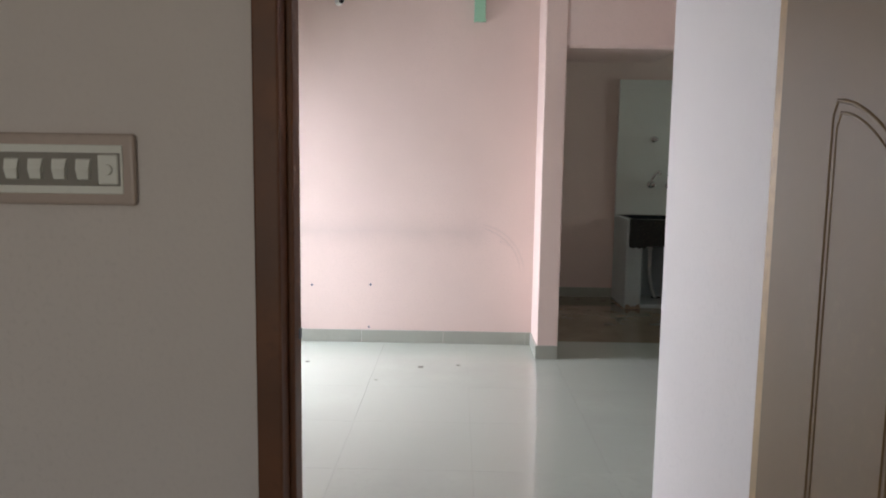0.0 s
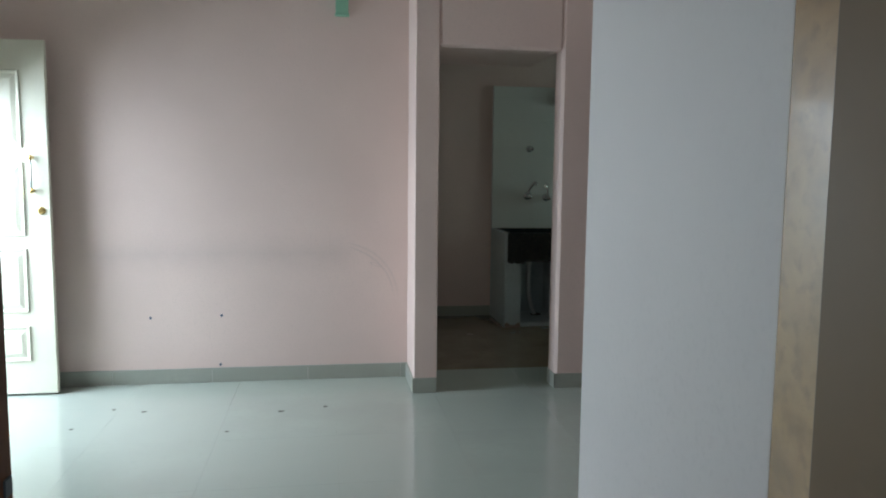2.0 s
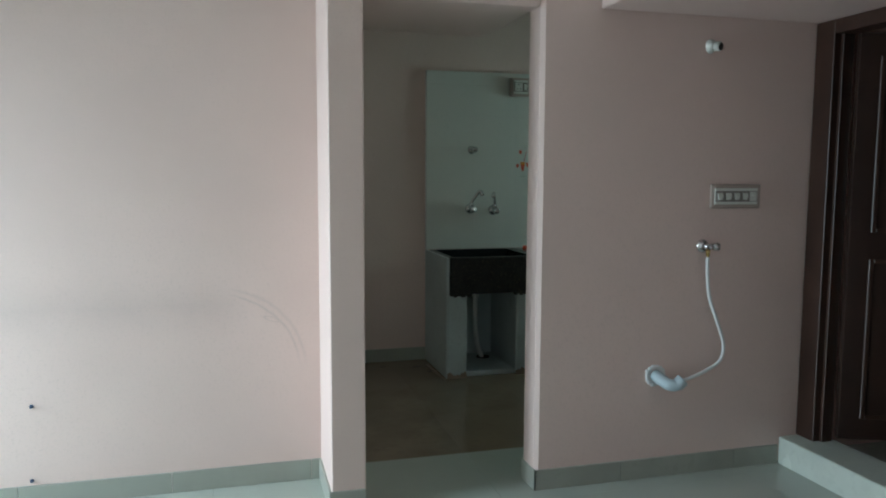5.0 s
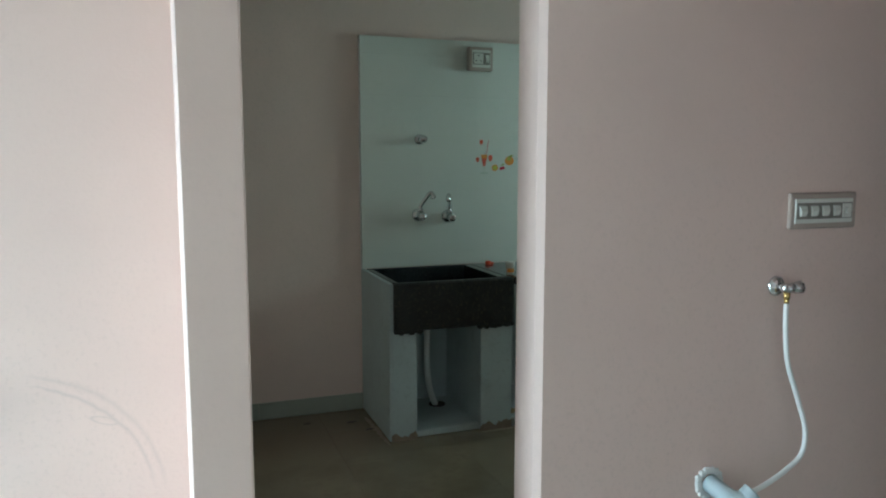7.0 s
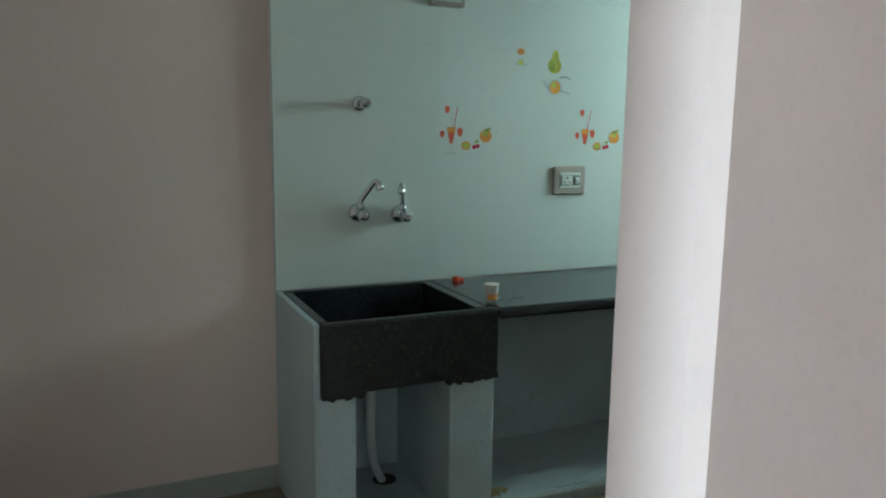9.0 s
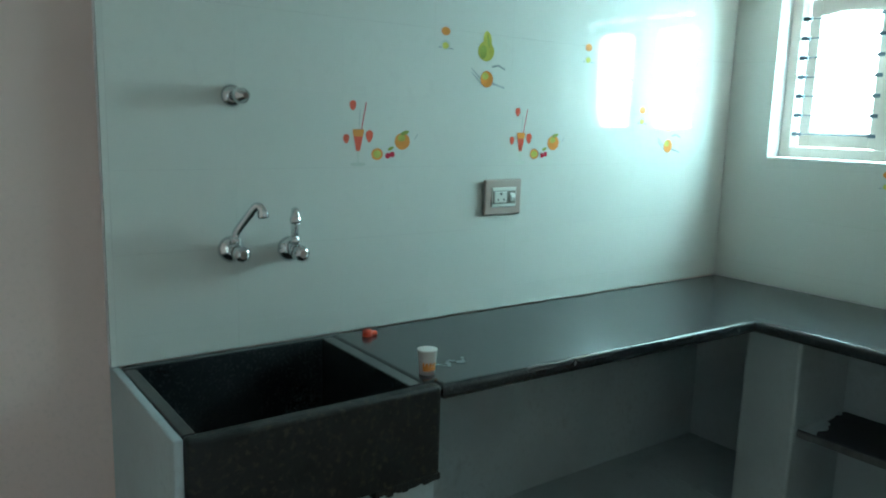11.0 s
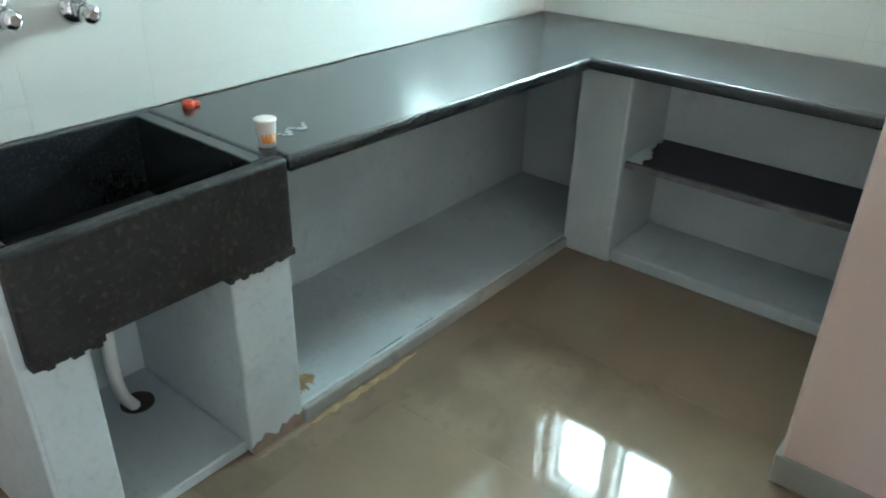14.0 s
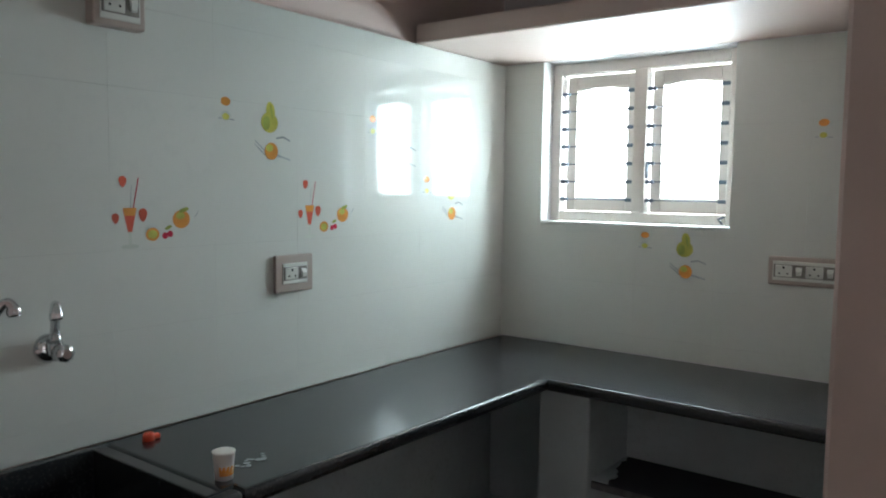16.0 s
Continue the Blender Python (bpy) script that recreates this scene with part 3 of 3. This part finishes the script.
def bullnose(bm, outline, z0, z1, r):
    """A slab with a rounded rim."""
    lo = [bm.verts.new((x, y, z0)) for x, y in outline]
    face = bm.faces.new(lo)
    ex = bmesh.ops.extrude_face_region(bm, geom=[face])
    top = [v for v in ex["geom"] if isinstance(v, bmesh.types.BMVert)]
    for v in top:
        v.co.z = z1
    edges = [e for e in bm.edges if abs(e.verts[0].co.z - e.verts[1].co.z) < 1e-5]
    bmesh.ops.bevel(bm, geom=edges, offset=r, segments=4, profile=0.5, affect="EDGES")


ct = thing("worktop", (4.4, 7.2, 0.78), "black granite L-shaped kitchen worktop with rounded edge", "worktop")
bm = B()
bullnose(bm, [(2.783, 7.004), (4.153, 6.958), (4.153, 5.90), (4.801, 5.90), (4.801, 7.578), (2.7455, 7.578), (2.7455, 7.048), (2.783, 7.048)], CT - 0.045, CT, 0.016)
part("slab", bm, GRANITE, ct)


def sink():
    d = thing("sink", (2.45, 7.3, 0.575), "black granite trough sink with rough lower edges", "sink")
    x0, x1, y0, y1, z0 = 2.118, 2.781, 7.004, 7.578, 0.575
    part("front_panel", bx(B(), (x0, y0, z0 + 0.004), (x1, y0 + 0.042, CT), 0.012, 3), ROUGH_GRANITE, d)
    part("back_panel", bx(B(), (x0, y1 - 0.03, z0), (x1, y1, CT - 0.001), 0.004), GRANITE, d)
    part("side_panel", bx(B(), (x0, y0 + 0.042, z0), (x0 + 0.032, y1 - 0.03, CT - 0.002), 0.004), GRANITE, d)
    part("side_panel", bx(B(), (x1 - 0.075, y0 + 0.042, z0), (x1 - 0.036, y1 - 0.03, CT - 0.0005), 0.003), GRANITE, d)
    part("basin_floor", bx(B(), (x0 + 0.03, y0 + 0.04, z0), (x1 - 0.07, y1 - 0.028, z0 + 0.03)), ROUGH_GRANITE, d)
    rnd = random.Random(4)
    for a, b in ((2.118, 2.27), (2.58, 2.781)):
        bm = B()
        x = a
        while x < b:
            u = 0.006 + 0.012 * rnd.random()
            bx(bm, (x, y0 - 0.001, z0 - 0.004 - 0.012 * rnd.random()), (min(x + u, b), y0 + 0.035, z0 + 0.012), 0.001, 1)
            x += u
        part("rough_mortar_edge", bm, ROUGH_GRANITE, d)


sink()
for xa, xb, lab in ((2.104, 2.242, "grey-blue plastered pier under the sink end"), (2.598, 2.780, "grey-blue plastered pier between sink and worktop")):
    p = thing("sink_pier", ((xa + xb) / 2, 7.3, 0), lab, "pier", "piers under the sink")
    part("pier_body", bx(B(), (xa, 7.026, 0.0), (xb, 7.615, 0.574), 0.008, 2), UNDER, p)
    rnd = random.Random(int(xa * 100))
    bm = B()
    n = 12
    low = [bm.verts.new((xa + (xb - xa) * k / n, 7.0225, 0.0)) for k in range(n + 1)]
    top = [bm.verts.new((xa + (xb - xa) * k / n, 7.0225, 0.018 + 0.035 * rnd.random())) for k in range(n + 1)]
    for k in range(n):
        bm.faces.new((low[k], low[k + 1], top[k + 1], top[k]))
    ex = bmesh.ops.extrude_face_region(bm, geom=list(bm.faces))
    for v in [g for g in ex["geom"] if isinstance(g, bmesh.types.BMVert)]:
        v.co.y = 7.030
    part("bare_foot", bm, BARE, p, "chipped bare plaster foot")
side = thing("sink_end_wall", (2.11, 7.3, 0.58), "grey-blue plastered upstand at the sink end", "wall end")
part("upstand", bx(B(), (2.096, 7.03, 0.0), (2.1175, 7.615, CT - 0.004), 0.004), UNDER, side)
plat = thing("kitchen_plinth", (3.4, 7.3, 0), "grey-blue painted raised plinth below the worktop", "plinth")
part("plinth_body", bx(B(), (2.242, 7.05, 0), (2.598, 7.60, 0.035), 0.006), UNDER, plat)
part("plinth_body", bx(B(), (2.780, 7.035, 0), (4.24, 7.60, 0.055), 0.008), UNDER, plat)
part("plinth_edge", bx(B(), (2.780, 7.018, 0), (4.24, 7.040, 0.050), 0.008), LEDGE, plat, "chipped pale plaster edge")
part("plinth_body", bx(B(), (4.24, 7.0385, 0), (4.80, 7.60, 0.054), 0.002), UNDER, plat)
part("plinth_body", bx(B(), (4.25, 5.90, 0), (4.70, 6.822, 0.055), 0.008), UNDER, plat)
pier = thing("corner_pier", (4.5, 6.93, 0), "grey-blue plastered pier under the worktop corner", "pier")
part("pier_body", bx(B(), (4.232, 6.822, 0), (4.80, 7.038, CT - 0.046), 0.010, 2), UNDER, pier)
back = thing("niche_back", (4.62, 6.3, 0), "grey-blue plastered back of the niche below the worktop", "niche wall")
part("back_panel", bx(B(), (4.60, 5.90, 0.05), (4.80, 6.822, CT - 0.046)), UNDER, back)
part("back_panel", bx(B(), (2.781, 7.565, 0.05), (4.80, 7.60, CT - 0.046)), UNDER, back)
part("back_panel", bx(B(), (2.242, 7.56, 0.03), (2.60, 7.60, 0.574)), UNDER, back)
part("back_panel", bx(B(), (4.70, 7.038, 0.05), (4.80, 7.565, CT - 0.046)), UNDER, back)
shelf = thing("stone_shelf", (4.42, 6.3, 0.43), "dark stone shelf slab in the niche", "shelf")
bm = B()
bx(bm, (4.262, 5.90, 0.410), (4.60, 6.822, 0.440), 0.004)
part("slab", bm, SLAB, shelf)
part("front_edge", bx(B(), (4.252, 5.90, 0.412), (4.263, 6.818, 0.438), 0.003), CUT, shelf, "dusty grey rough cut front edge")
rnd = random.Random(12)
for y0, y1 in ((6.735, 6.82),):
    bm = B()
    n = 14
    edge = [(4.266 + 0.33 * k / n, y0 + 0.07 * k / n + 0.035 * rnd.random()) for k in range(n + 1)]
    ring = [(4.266, y1)] + edge + [(4.596, y1)]
    lo = [bm.verts.new((x, y, 0.4395)) for x, y in ring]
    hi = [bm.verts.new((x, y, 0.4445)) for x, y in ring]
    bm.faces.new(hi)
    for k in range(len(ring)):
        m = (k + 1) % len(ring)
        bm.faces.new((lo[k], lo[m], hi[m], hi[k]))
    part("mortar_smear", bm, UNDER, shelf, "grey mortar smeared over the shelf end")
drain = thing("drain_pipe", (2.36, 7.25, 0.05), "grey waste pipe hanging below the sink", "pipe")
part("pipe", sweep(B(), curve([(2.355, 7.20, 0.574), (2.358, 7.21, 0.46), (2.375, 7.26, 0.30), (2.42, 7.34, 0.15), (2.475, 7.41, 0.042)], 8), 0.017, 14), HOSE, drain)
part("coupling", sweep(B(), [(2.355, 7.20, 0.575), (2.355, 7.20, 0.535)], 0.026, 16), HOSE, drain)
hole = thing("drain_hole", (2.49, 7.42, 0.035), "dark round drain hole in the plinth", "drain")
# Filled flat disc; the hole's inner shade is painted by its dark colour.
part("hole_rim", sweep(B(), [(2.49, 7.42, 0.036), (2.49, 7.42, 0.041)], 0.048, 20), DARKBROWN, hole)

# ---- taps ----


def tap(at, reach, label):
    d = thing("tap", at, label, "tap", "taps above the sink")
    d.scale = (1.15, 1.15, 1.15)
    part("wall_flange", sweep(B(), [(0, 0, 0), (0, -0.004, 0), (0, -0.014, 0), (0, -0.02, 0)], [0.034, 0.034, 0.026, 0.015], 24), CHROME, d, local=True)
    bm = B()
    sweep(bm, [(0, -0.015, 0), (0, -0.050, 0)], 0.014, 18)
    sweep(bm, [(0, -0.034, -0.008), (0, -0.034, 0.018)], [0.017, 0.017], 18)
    part("body", bm, CHROME, d, local=True)
    part("handle", sweep(B(), [(0, -0.048, -0.002), (0.001, -0.053, -0.002), (0.002, -0.078, -0.003), (0.002, -0.084, -0.003)], [0.012, 0.022, 0.020, 0.010], 8), CHROME, d, local=True)
    part("collar_nut", sweep(B(), [(0, -0.034, 0.016), (0, -0.034, 0.036)], 0.0135, 6), CHROME, d, local=True)
    dx, dy = reach
    pts = curve([(0, -0.034, 0.03), (dx * 0.05, -0.034 + dy * 0.05, 0.048), (dx * 0.45, -0.034 + dy * 0.45, 0.085), (dx * 0.78, -0.034 + dy * 0.78, 0.112), (dx * 0.98, -0.034 + dy * 0.98, 0.106), (dx * 1.05, -0.034 + dy * 1.05, 0.084)], 7)
    part("spout", sweep(B(), pts, [0.0105] * (len(pts) - 8) + [0.011, 0.0115, 0.0125, 0.014, 0.0145, 0.0145, 0.014, 0.0125], 14), CHROME, d, local=True)


tap((2.430, 7.58, 1.130), (0.054, -0.040), "chrome swan-neck tap turned aside above the sink")
tap((2.612, 7.58, 1.118), (-0.040, -0.090), "chrome swan-neck tap pointing outwards above the sink")
angle_valve("stop_valve", (2.440, 7.58, 1.565), "chrome stop valve high on the kitchen tiles", True)

# ---- small things on the worktop ----
cup = thing("paper_cup", (2.80, 7.105, CT), "small white paper cup with orange print, on the worktop", "cup")
part("wall", sweep(B(), [(2.80, 7.105, CT), (2.80, 7.105, CT + 0.066), (2.80, 7.105, CT + 0.069)], [0.021, 0.027, 0.0285], 24), PAPER, cup)
part("mouth", sweep(B(), [(2.80, 7.105, CT + 0.0685), (2.80, 7.105, CT + 0.0705)], 0.0255, 20), PAPER, cup)
bm = B()
for k in range(9):
    a = math.radians(205 + k * 12)
    q = [bm.verts.new((2.80 + rr * math.cos(aa), 7.105 + rr * math.sin(aa), CT + zz)) for aa, zz, rr in ((a, 0.012, 0.0226), (a + 0.21, 0.012, 0.0226), (a + 0.21, 0.036, 0.0249), (a, 0.036 - 0.010 * (k % 2), 0.0249))]
    bm.faces.new(q)
part("printed_band", bm, ORANGE, cup)
red = thing("bottle_cap", (2.852, 7.50, CT), "small crumpled red plastic cap on the worktop", "cap")
bm = B()
sweep(bm, [(2.842, 7.50, CT), (2.842, 7.50, CT + 0.018), (2.842, 7.50, CT + 0.022)], [0.017, 0.016, 0.011], 12)
bx(bm, (2.852, 7.49, CT), (2.876, 7.508, CT + 0.014), 0.004, 1)
part("cap_body", bm, REDPL, red)
st = thing("spill", (2.90, 7.15, CT), "dried whitish spill beside the paper cup", "spill")
rnd = random.Random(9)
bm = B()
for k in range(16):
    cx, cy, r = 2.84 + k * 0.008 + 0.008 * rnd.random(), 7.135 + 0.018 * math.sin(k * 0.9) + 0.001 * k, 0.006 + 0.006 * rnd.random()
    bm.faces.new([bm.verts.new((cx + r * math.cos(a) * (0.7 + 0.6 * rnd.random()), cy + r * math.sin(a), CT + 0.0008 + 0.00005 * k)) for a in [2 * math.pi * i / 9 for i in range(9)]])
part("film", bm, STAIN, st)



def stain(at, length, width, material, label, seed, turn=0.0):
    """A thin ragged film, built flat at its place."""
    d = thing("stain", at, label, "stain", turn=turn)
    rnd = random.Random(seed)
    n = 22
    bm = B()
    up = [bm.verts.new((length * (k / n - 0.5), width * 0.5 * (0.25 + 0.75 * rnd.random()) * math.sin(math.pi * (k + 0.6) / (n + 1.2)) ** 0.5, 0.0012)) for k in range(n + 1)]
    dn = [bm.verts.new((length * (k / n - 0.5), -width * 0.5 * (0.25 + 0.75 * rnd.random()) * math.sin(math.pi * (k + 0.6) / (n + 1.2)) ** 0.5, 0.0012)) for k in range(n + 1)]
    for k in range(n):
        bm.faces.new((dn[k], dn[k + 1], up[k + 1], up[k]))
    part("film", bm, material, d, local=True)


stain((2.835, 7.115, 0.0552), 0.13, 0.10, OCHRE, "dried ochre stain on the painted plinth beside the pier", 3)
stain((3.02, 7.000, 0.0), 0.46, 0.035, OCHRE, "ochre dirt line on the floor along the plinth", 5)
stain((2.69, 7.004, 0.0), 0.20, 0.03, BARE, "brown mortar dirt at the foot of the pier", 6)
stain((3.16, 7.045, 0.0553), 0.16, 0.008, DARKBROWN, "dark chipped paint line on the plinth edge", 7)
stain((3.34, 7.043, 0.0553), 0.10, 0.006, DARKBROWN, "dark chipped paint line on the plinth edge", 8)
stain((2.075, 7.22, 0.0), 0.46, 0.05, BARE, "brown mortar dirt on the floor along the sink end", 9, 92)

# ---- skirting, wall tiles and floor tiles, piece by piece ----
skirting = tagged(new("baseboard"), "grey-green tile skirting along the walls", "skirting", kind="structure")


def skirt(a, b, n, h=0.092, start=0.0):
    """Tiles along a wall from a to b, proud by 10 mm towards n."""
    a, b, n = Vector((*a, 0)), Vector((*b, 0)), Vector((*n, 0))
    length, d = (b - a).length, (b - a).normalized()
    s = 0.0
    first = start or 0.6
    while s < length - 0.001:
        e = min(length, s + first)
        first = 0.6
        bm = B()
        p, q = a + d * s, a + d * (e - 0.002) + n * 0.010
        lo = [min(p[k], q[k]) for k in range(2)]
        hi = [max(p[k], q[k]) for k in range(2)]
        bx(bm, (*lo, 0.0), (*hi, h), 0.0015, 1)
        link("skirting_tile", bm, SKIRT, skirting)
        s = e


skirt((-1.95, 5.58), (1.094, 5.58), (0, -1))
skirt((1.094, 5.57), (1.094, 5.185), (-1, 0))
skirt((1.084, 5.195), (1.236, 5.195), (0, -1))
skirt((1.990, 5.185), (1.990, 5.345), (-1, 0))
skirt((1.980, 5.195), (3.246, 5.195), (0, -1), start=0.42)
skirt((-1.95, 1.66), (-1.95, 4.52), (1, 0))
skirt((0.9, 7.616), (2.096, 7.616), (0, -1))
skirt((0.9, 5.70), (0.9, 7.60), (1, 0))
skirt((1.990, 5.345), (3.455, 5.345), (0, 1))
skirt((3.455, 5.355), (3.455, 5.907), (-1, 0))
skirt((3.455, 5.897), (4.25, 5.897), (0, 1))

TW, TH = 0.34, 0.226
ROWS = [0.908 + TH * k for k in range(-1, 6)]


def box_mesh(w, h, t):
    bm = B()
    bx(bm, (0.00015, 0, 0.00015), (w - 0.00015, t, h - 0.00015))
    me = bpy.data.meshes.new("tile")
    bm.to_mesh(me)
    bm.free()
    me.materials.append(TILE)
    return me


def disc(bm, cx, cz, rx, rz, idx, y, n=18, tilt=0.0, point=0.0):
    vs = []
    for i in range(n):
        a = 2 * math.pi * i / n
        px, pz = rx * math.cos(a) * (1 - point * (0.5 - 0.5 * math.sin(a))), rz * math.sin(a)
        vs.append(bm.verts.new((cx + px * math.cos(tilt) - pz * math.sin(tilt), y, cz + px * math.sin(tilt) + pz * math.cos(tilt))))
    bm.faces.new(vs).material_index = idx


def quad(bm, pts, idx, y):
    bm.faces.new([bm.verts.new((x, y, z)) for x, z in pts]).material_index = idx


INKS = [ORANGE, RED, CHERRY, GREEN, YELLOW, PALE, GREY]


def glass_print():
    """A cocktail glass with fruit."""
    bm = B()
    y = -0.0006
    quad(bm, [(0.040, 0.112), (0.078, 0.112), (0.065, 0.052), (0.053, 0.052)], 1, y)
    quad(bm, [(0.040, 0.116), (0.078, 0.116), (0.074, 0.095), (0.044, 0.095)], 0, y - 0.0003)
    quad(bm, [(0.055, 0.052), (0.063, 0.052), (0.063, 0.016), (0.055, 0.016)], 5, y)
    disc(bm, 0.059, 0.013, 0.026, 0.006, 5, y)
    quad(bm, [(0.068, 0.116), (0.071, 0.116), (0.086, 0.195), (0.083, 0.196)], 2, y)
    quad(bm, [(0.060, 0.116), (0.0615, 0.116), (0.066, 0.175), (0.064, 0.175)], 6, y)
    disc(bm, 0.041, 0.185, 0.014, 0.015, 1, y, point=0.5)
    disc(bm, 0.020, 0.088, 0.013, 0.014, 1, y, point=0.5)
    disc(bm, 0.096, 0.096, 0.016, 0.018, 1, y, point=0.5)
    disc(bm, 0.123, 0.043, 0.020, 0.018, 0, y)
    disc(bm, 0.123, 0.043, 0.014, 0.012, 4, y - 0.0003)
    disc(bm, 0.160, 0.038, 0.009, 0.009, 2, y)
    disc(bm, 0.175, 0.042, 0.009, 0.009, 2, y - 0.0002)
    disc(bm, 0.170, 0.060, 0.011, 0.005, 3, y, tilt=0.4)
    disc(bm, 0.210, 0.082, 0.027, 0.026, 0, y)
    disc(bm, 0.207, 0.092, 0.014, 0.010, 4, y - 0.0003)
    disc(bm, 0.218, 0.108, 0.016, 0.006, 3, y - 0.0005, tilt=0.3)
    quad(bm, [(0.252, 0.088), (0.254, 0.087), (0.266, 0.104), (0.264, 0.105)], 6, y)
    return bm


def pear_print():
    """A pear, an apple and slices with forks."""
    bm = B()
    y = -0.0006
    disc(bm, 0.048, 0.212, 0.017, 0.013, 0, y)
    disc(bm, 0.048, 0.170, 0.018, 0.015, 5, y)
    disc(bm, 0.048, 0.168, 0.012, 0.010, 4, y - 0.0003)
    quad(bm, [(0.022, 0.164), (0.075, 0.162), (0.080, 0.158), (0.022, 0.160)], 6, y + 0.0001)
    disc(bm, 0.208, 0.163, 0.033, 0.032, 4, y)
    disc(bm, 0.212, 0.197, 0.017, 0.030, 4, y - 0.0001, tilt=0.1)
    disc(bm, 0.196, 0.160, 0.014, 0.022, 3, y - 0.0003)
    disc(bm, 0.216, 0.196, 0.004, 0.022, 3, y - 0.0004, tilt=0.2)
    disc(bm, 0.214, 0.074, 0.026, 0.027, 0, y - 0.0004)
    disc(bm, 0.207, 0.084, 0.014, 0.012, 4, y - 0.0006)
    for o in (0, 0.012):
        quad(bm, [(0.150, 0.104 - o), (0.190, 0.070 - o), (0.193, 0.074 - o), (0.152, 0.107 - o)], 6, y)
    quad(bm, [(0.232, 0.118), (0.262, 0.124), (0.290, 0.112), (0.290, 0.106), (0.262, 0.117), (0.234, 0.112)], 6, y)
    quad(bm, [(0.236, 0.066), (0.290, 0.052), (0.290, 0.046), (0.236, 0.058)], 6, y)
    return bm


def mesh_of(bm, name, mats):
    me = bpy.data.meshes.new(name)
    bm.to_mesh(me)
    bm.free()
    for m in mats:
        me.materials.append(m)
    return me


PRINTS = {"g": mesh_of(glass_print(), "fruit_print", INKS), "p": mesh_of(pear_print(), "fruit_print", INKS)}
SHARED = {}


def lay_tiles(parent, origin, turn, length, cut, prints):
    """Rows of glazed tiles on a wall; cut: (u0, u1, z0, z1) left open; prints: {(column, row): kind}."""
    m = pose(*origin, 0, 0, turn)
    cols = int(math.ceil(length / TW - 1e-6))
    for c in range(cols):
        for r, zr in enumerate(ROWS):
            u0, u1, z0, z1 = c * TW, min((c + 1) * TW, length), max(zr, CT + 0.001), min(zr + TH, 2.133)
            if z1 - z0 < 0.01 or u1 - u0 < 0.01:
                continue
            pieces = [(u0, u1, z0, z1)]
            if cut and u0 < cut[1] and u1 > cut[0] and z0 < cut[3] and z1 > cut[2]:
                pieces = [(u0, min(u1, cut[0]), z0, z1), (max(u0, cut[1]), u1, z0, z1), (max(u0, cut[0]), min(u1, cut[1]), z0, min(z1, cut[2])), (max(u0, cut[0]), min(u1, cut[1]), max(z0, cut[3]), z1)]
            for a, b, lo, hi in pieces:
                if b - a < 0.012 or hi - lo < 0.012:
                    continue
                key = (round(b - a, 3), round(hi - lo, 3))
                if key not in SHARED:
                    SHARED[key] = box_mesh(key[0], key[1], 0.0085)
                t = new("tile", SHARED[key])
                t.parent = parent
                t.matrix_basis = m @ pose(a, 0, lo)
                if (c, r) in prints and len(pieces) == 1:
                    k = new("fruit_print", PRINTS[prints[(c, r)]])
                    k.parent = t
                    k.matrix_basis = Matrix.LocRotScale((-0.008, 0, -0.004), None, (1.09, 1, 1.06))


bed = solid("tile_bed", [((2.094, 7.5885, CT), (4.81, 7.6155, 2.131))], WHITE_WALL, "mortar bed behind the glazed tiles", "wall", 0)
lay_tiles(wall_kitchen_north, (2.11, 7.58, 0), 0, 2.69, None, {(2, 3): "g", (4, 3): "g", (3, 4): "p", (5, 4): "p", (6, 3): "p"})
strip_tile = new("tile", box_mesh(0.016, 2.133 - CT, 0.0085))
strip_tile.parent, strip_tile.matrix_basis = wall_kitchen_north, pose(2.094, 7.58, CT)
lay_tiles(wall_kitchen_east, (4.803, 7.58, 0), -90, 1.682, (0.208, 1.077, 1.397, 2.135), {(2, 2): "p", (4, 4): "p"})

FT = {}


def floor_tile(x0, x1, y0, y1, material):
    key = (round(x1 - x0, 3), round(y1 - y0, 3), material.name)
    if key not in FT:
        bm = B()
        bx(bm, (0.0004, 0.0004, -0.014), (key[0] - 0.0004, key[1] - 0.0004, 0))
        FT[key] = mesh_of(bm, "floor_tile", [material])
    t = new("floor_tile", FT[key])
    t.parent, t.location = floor, (x0, y0, 0)


for i in range(-6, 7):
    for j in range(-13, 5):
        x0, y0 = 1.22 + i * 0.6, 5.10 + j * 0.6
        x0, x1, y0, y1 = max(x0, -2.1), min(x0 + 0.6, 5.0), max(y0, -2.6), min(y0 + 0.6, 7.6)
        if x1 - x0 > 0.02 and y1 - y0 > 0.02 and not (y1 > 5.75 and x1 < 0.75):
            floor_tile(x0, x1, y0, y1, KFLOOR if y0 > 5.65 else FLOOR)
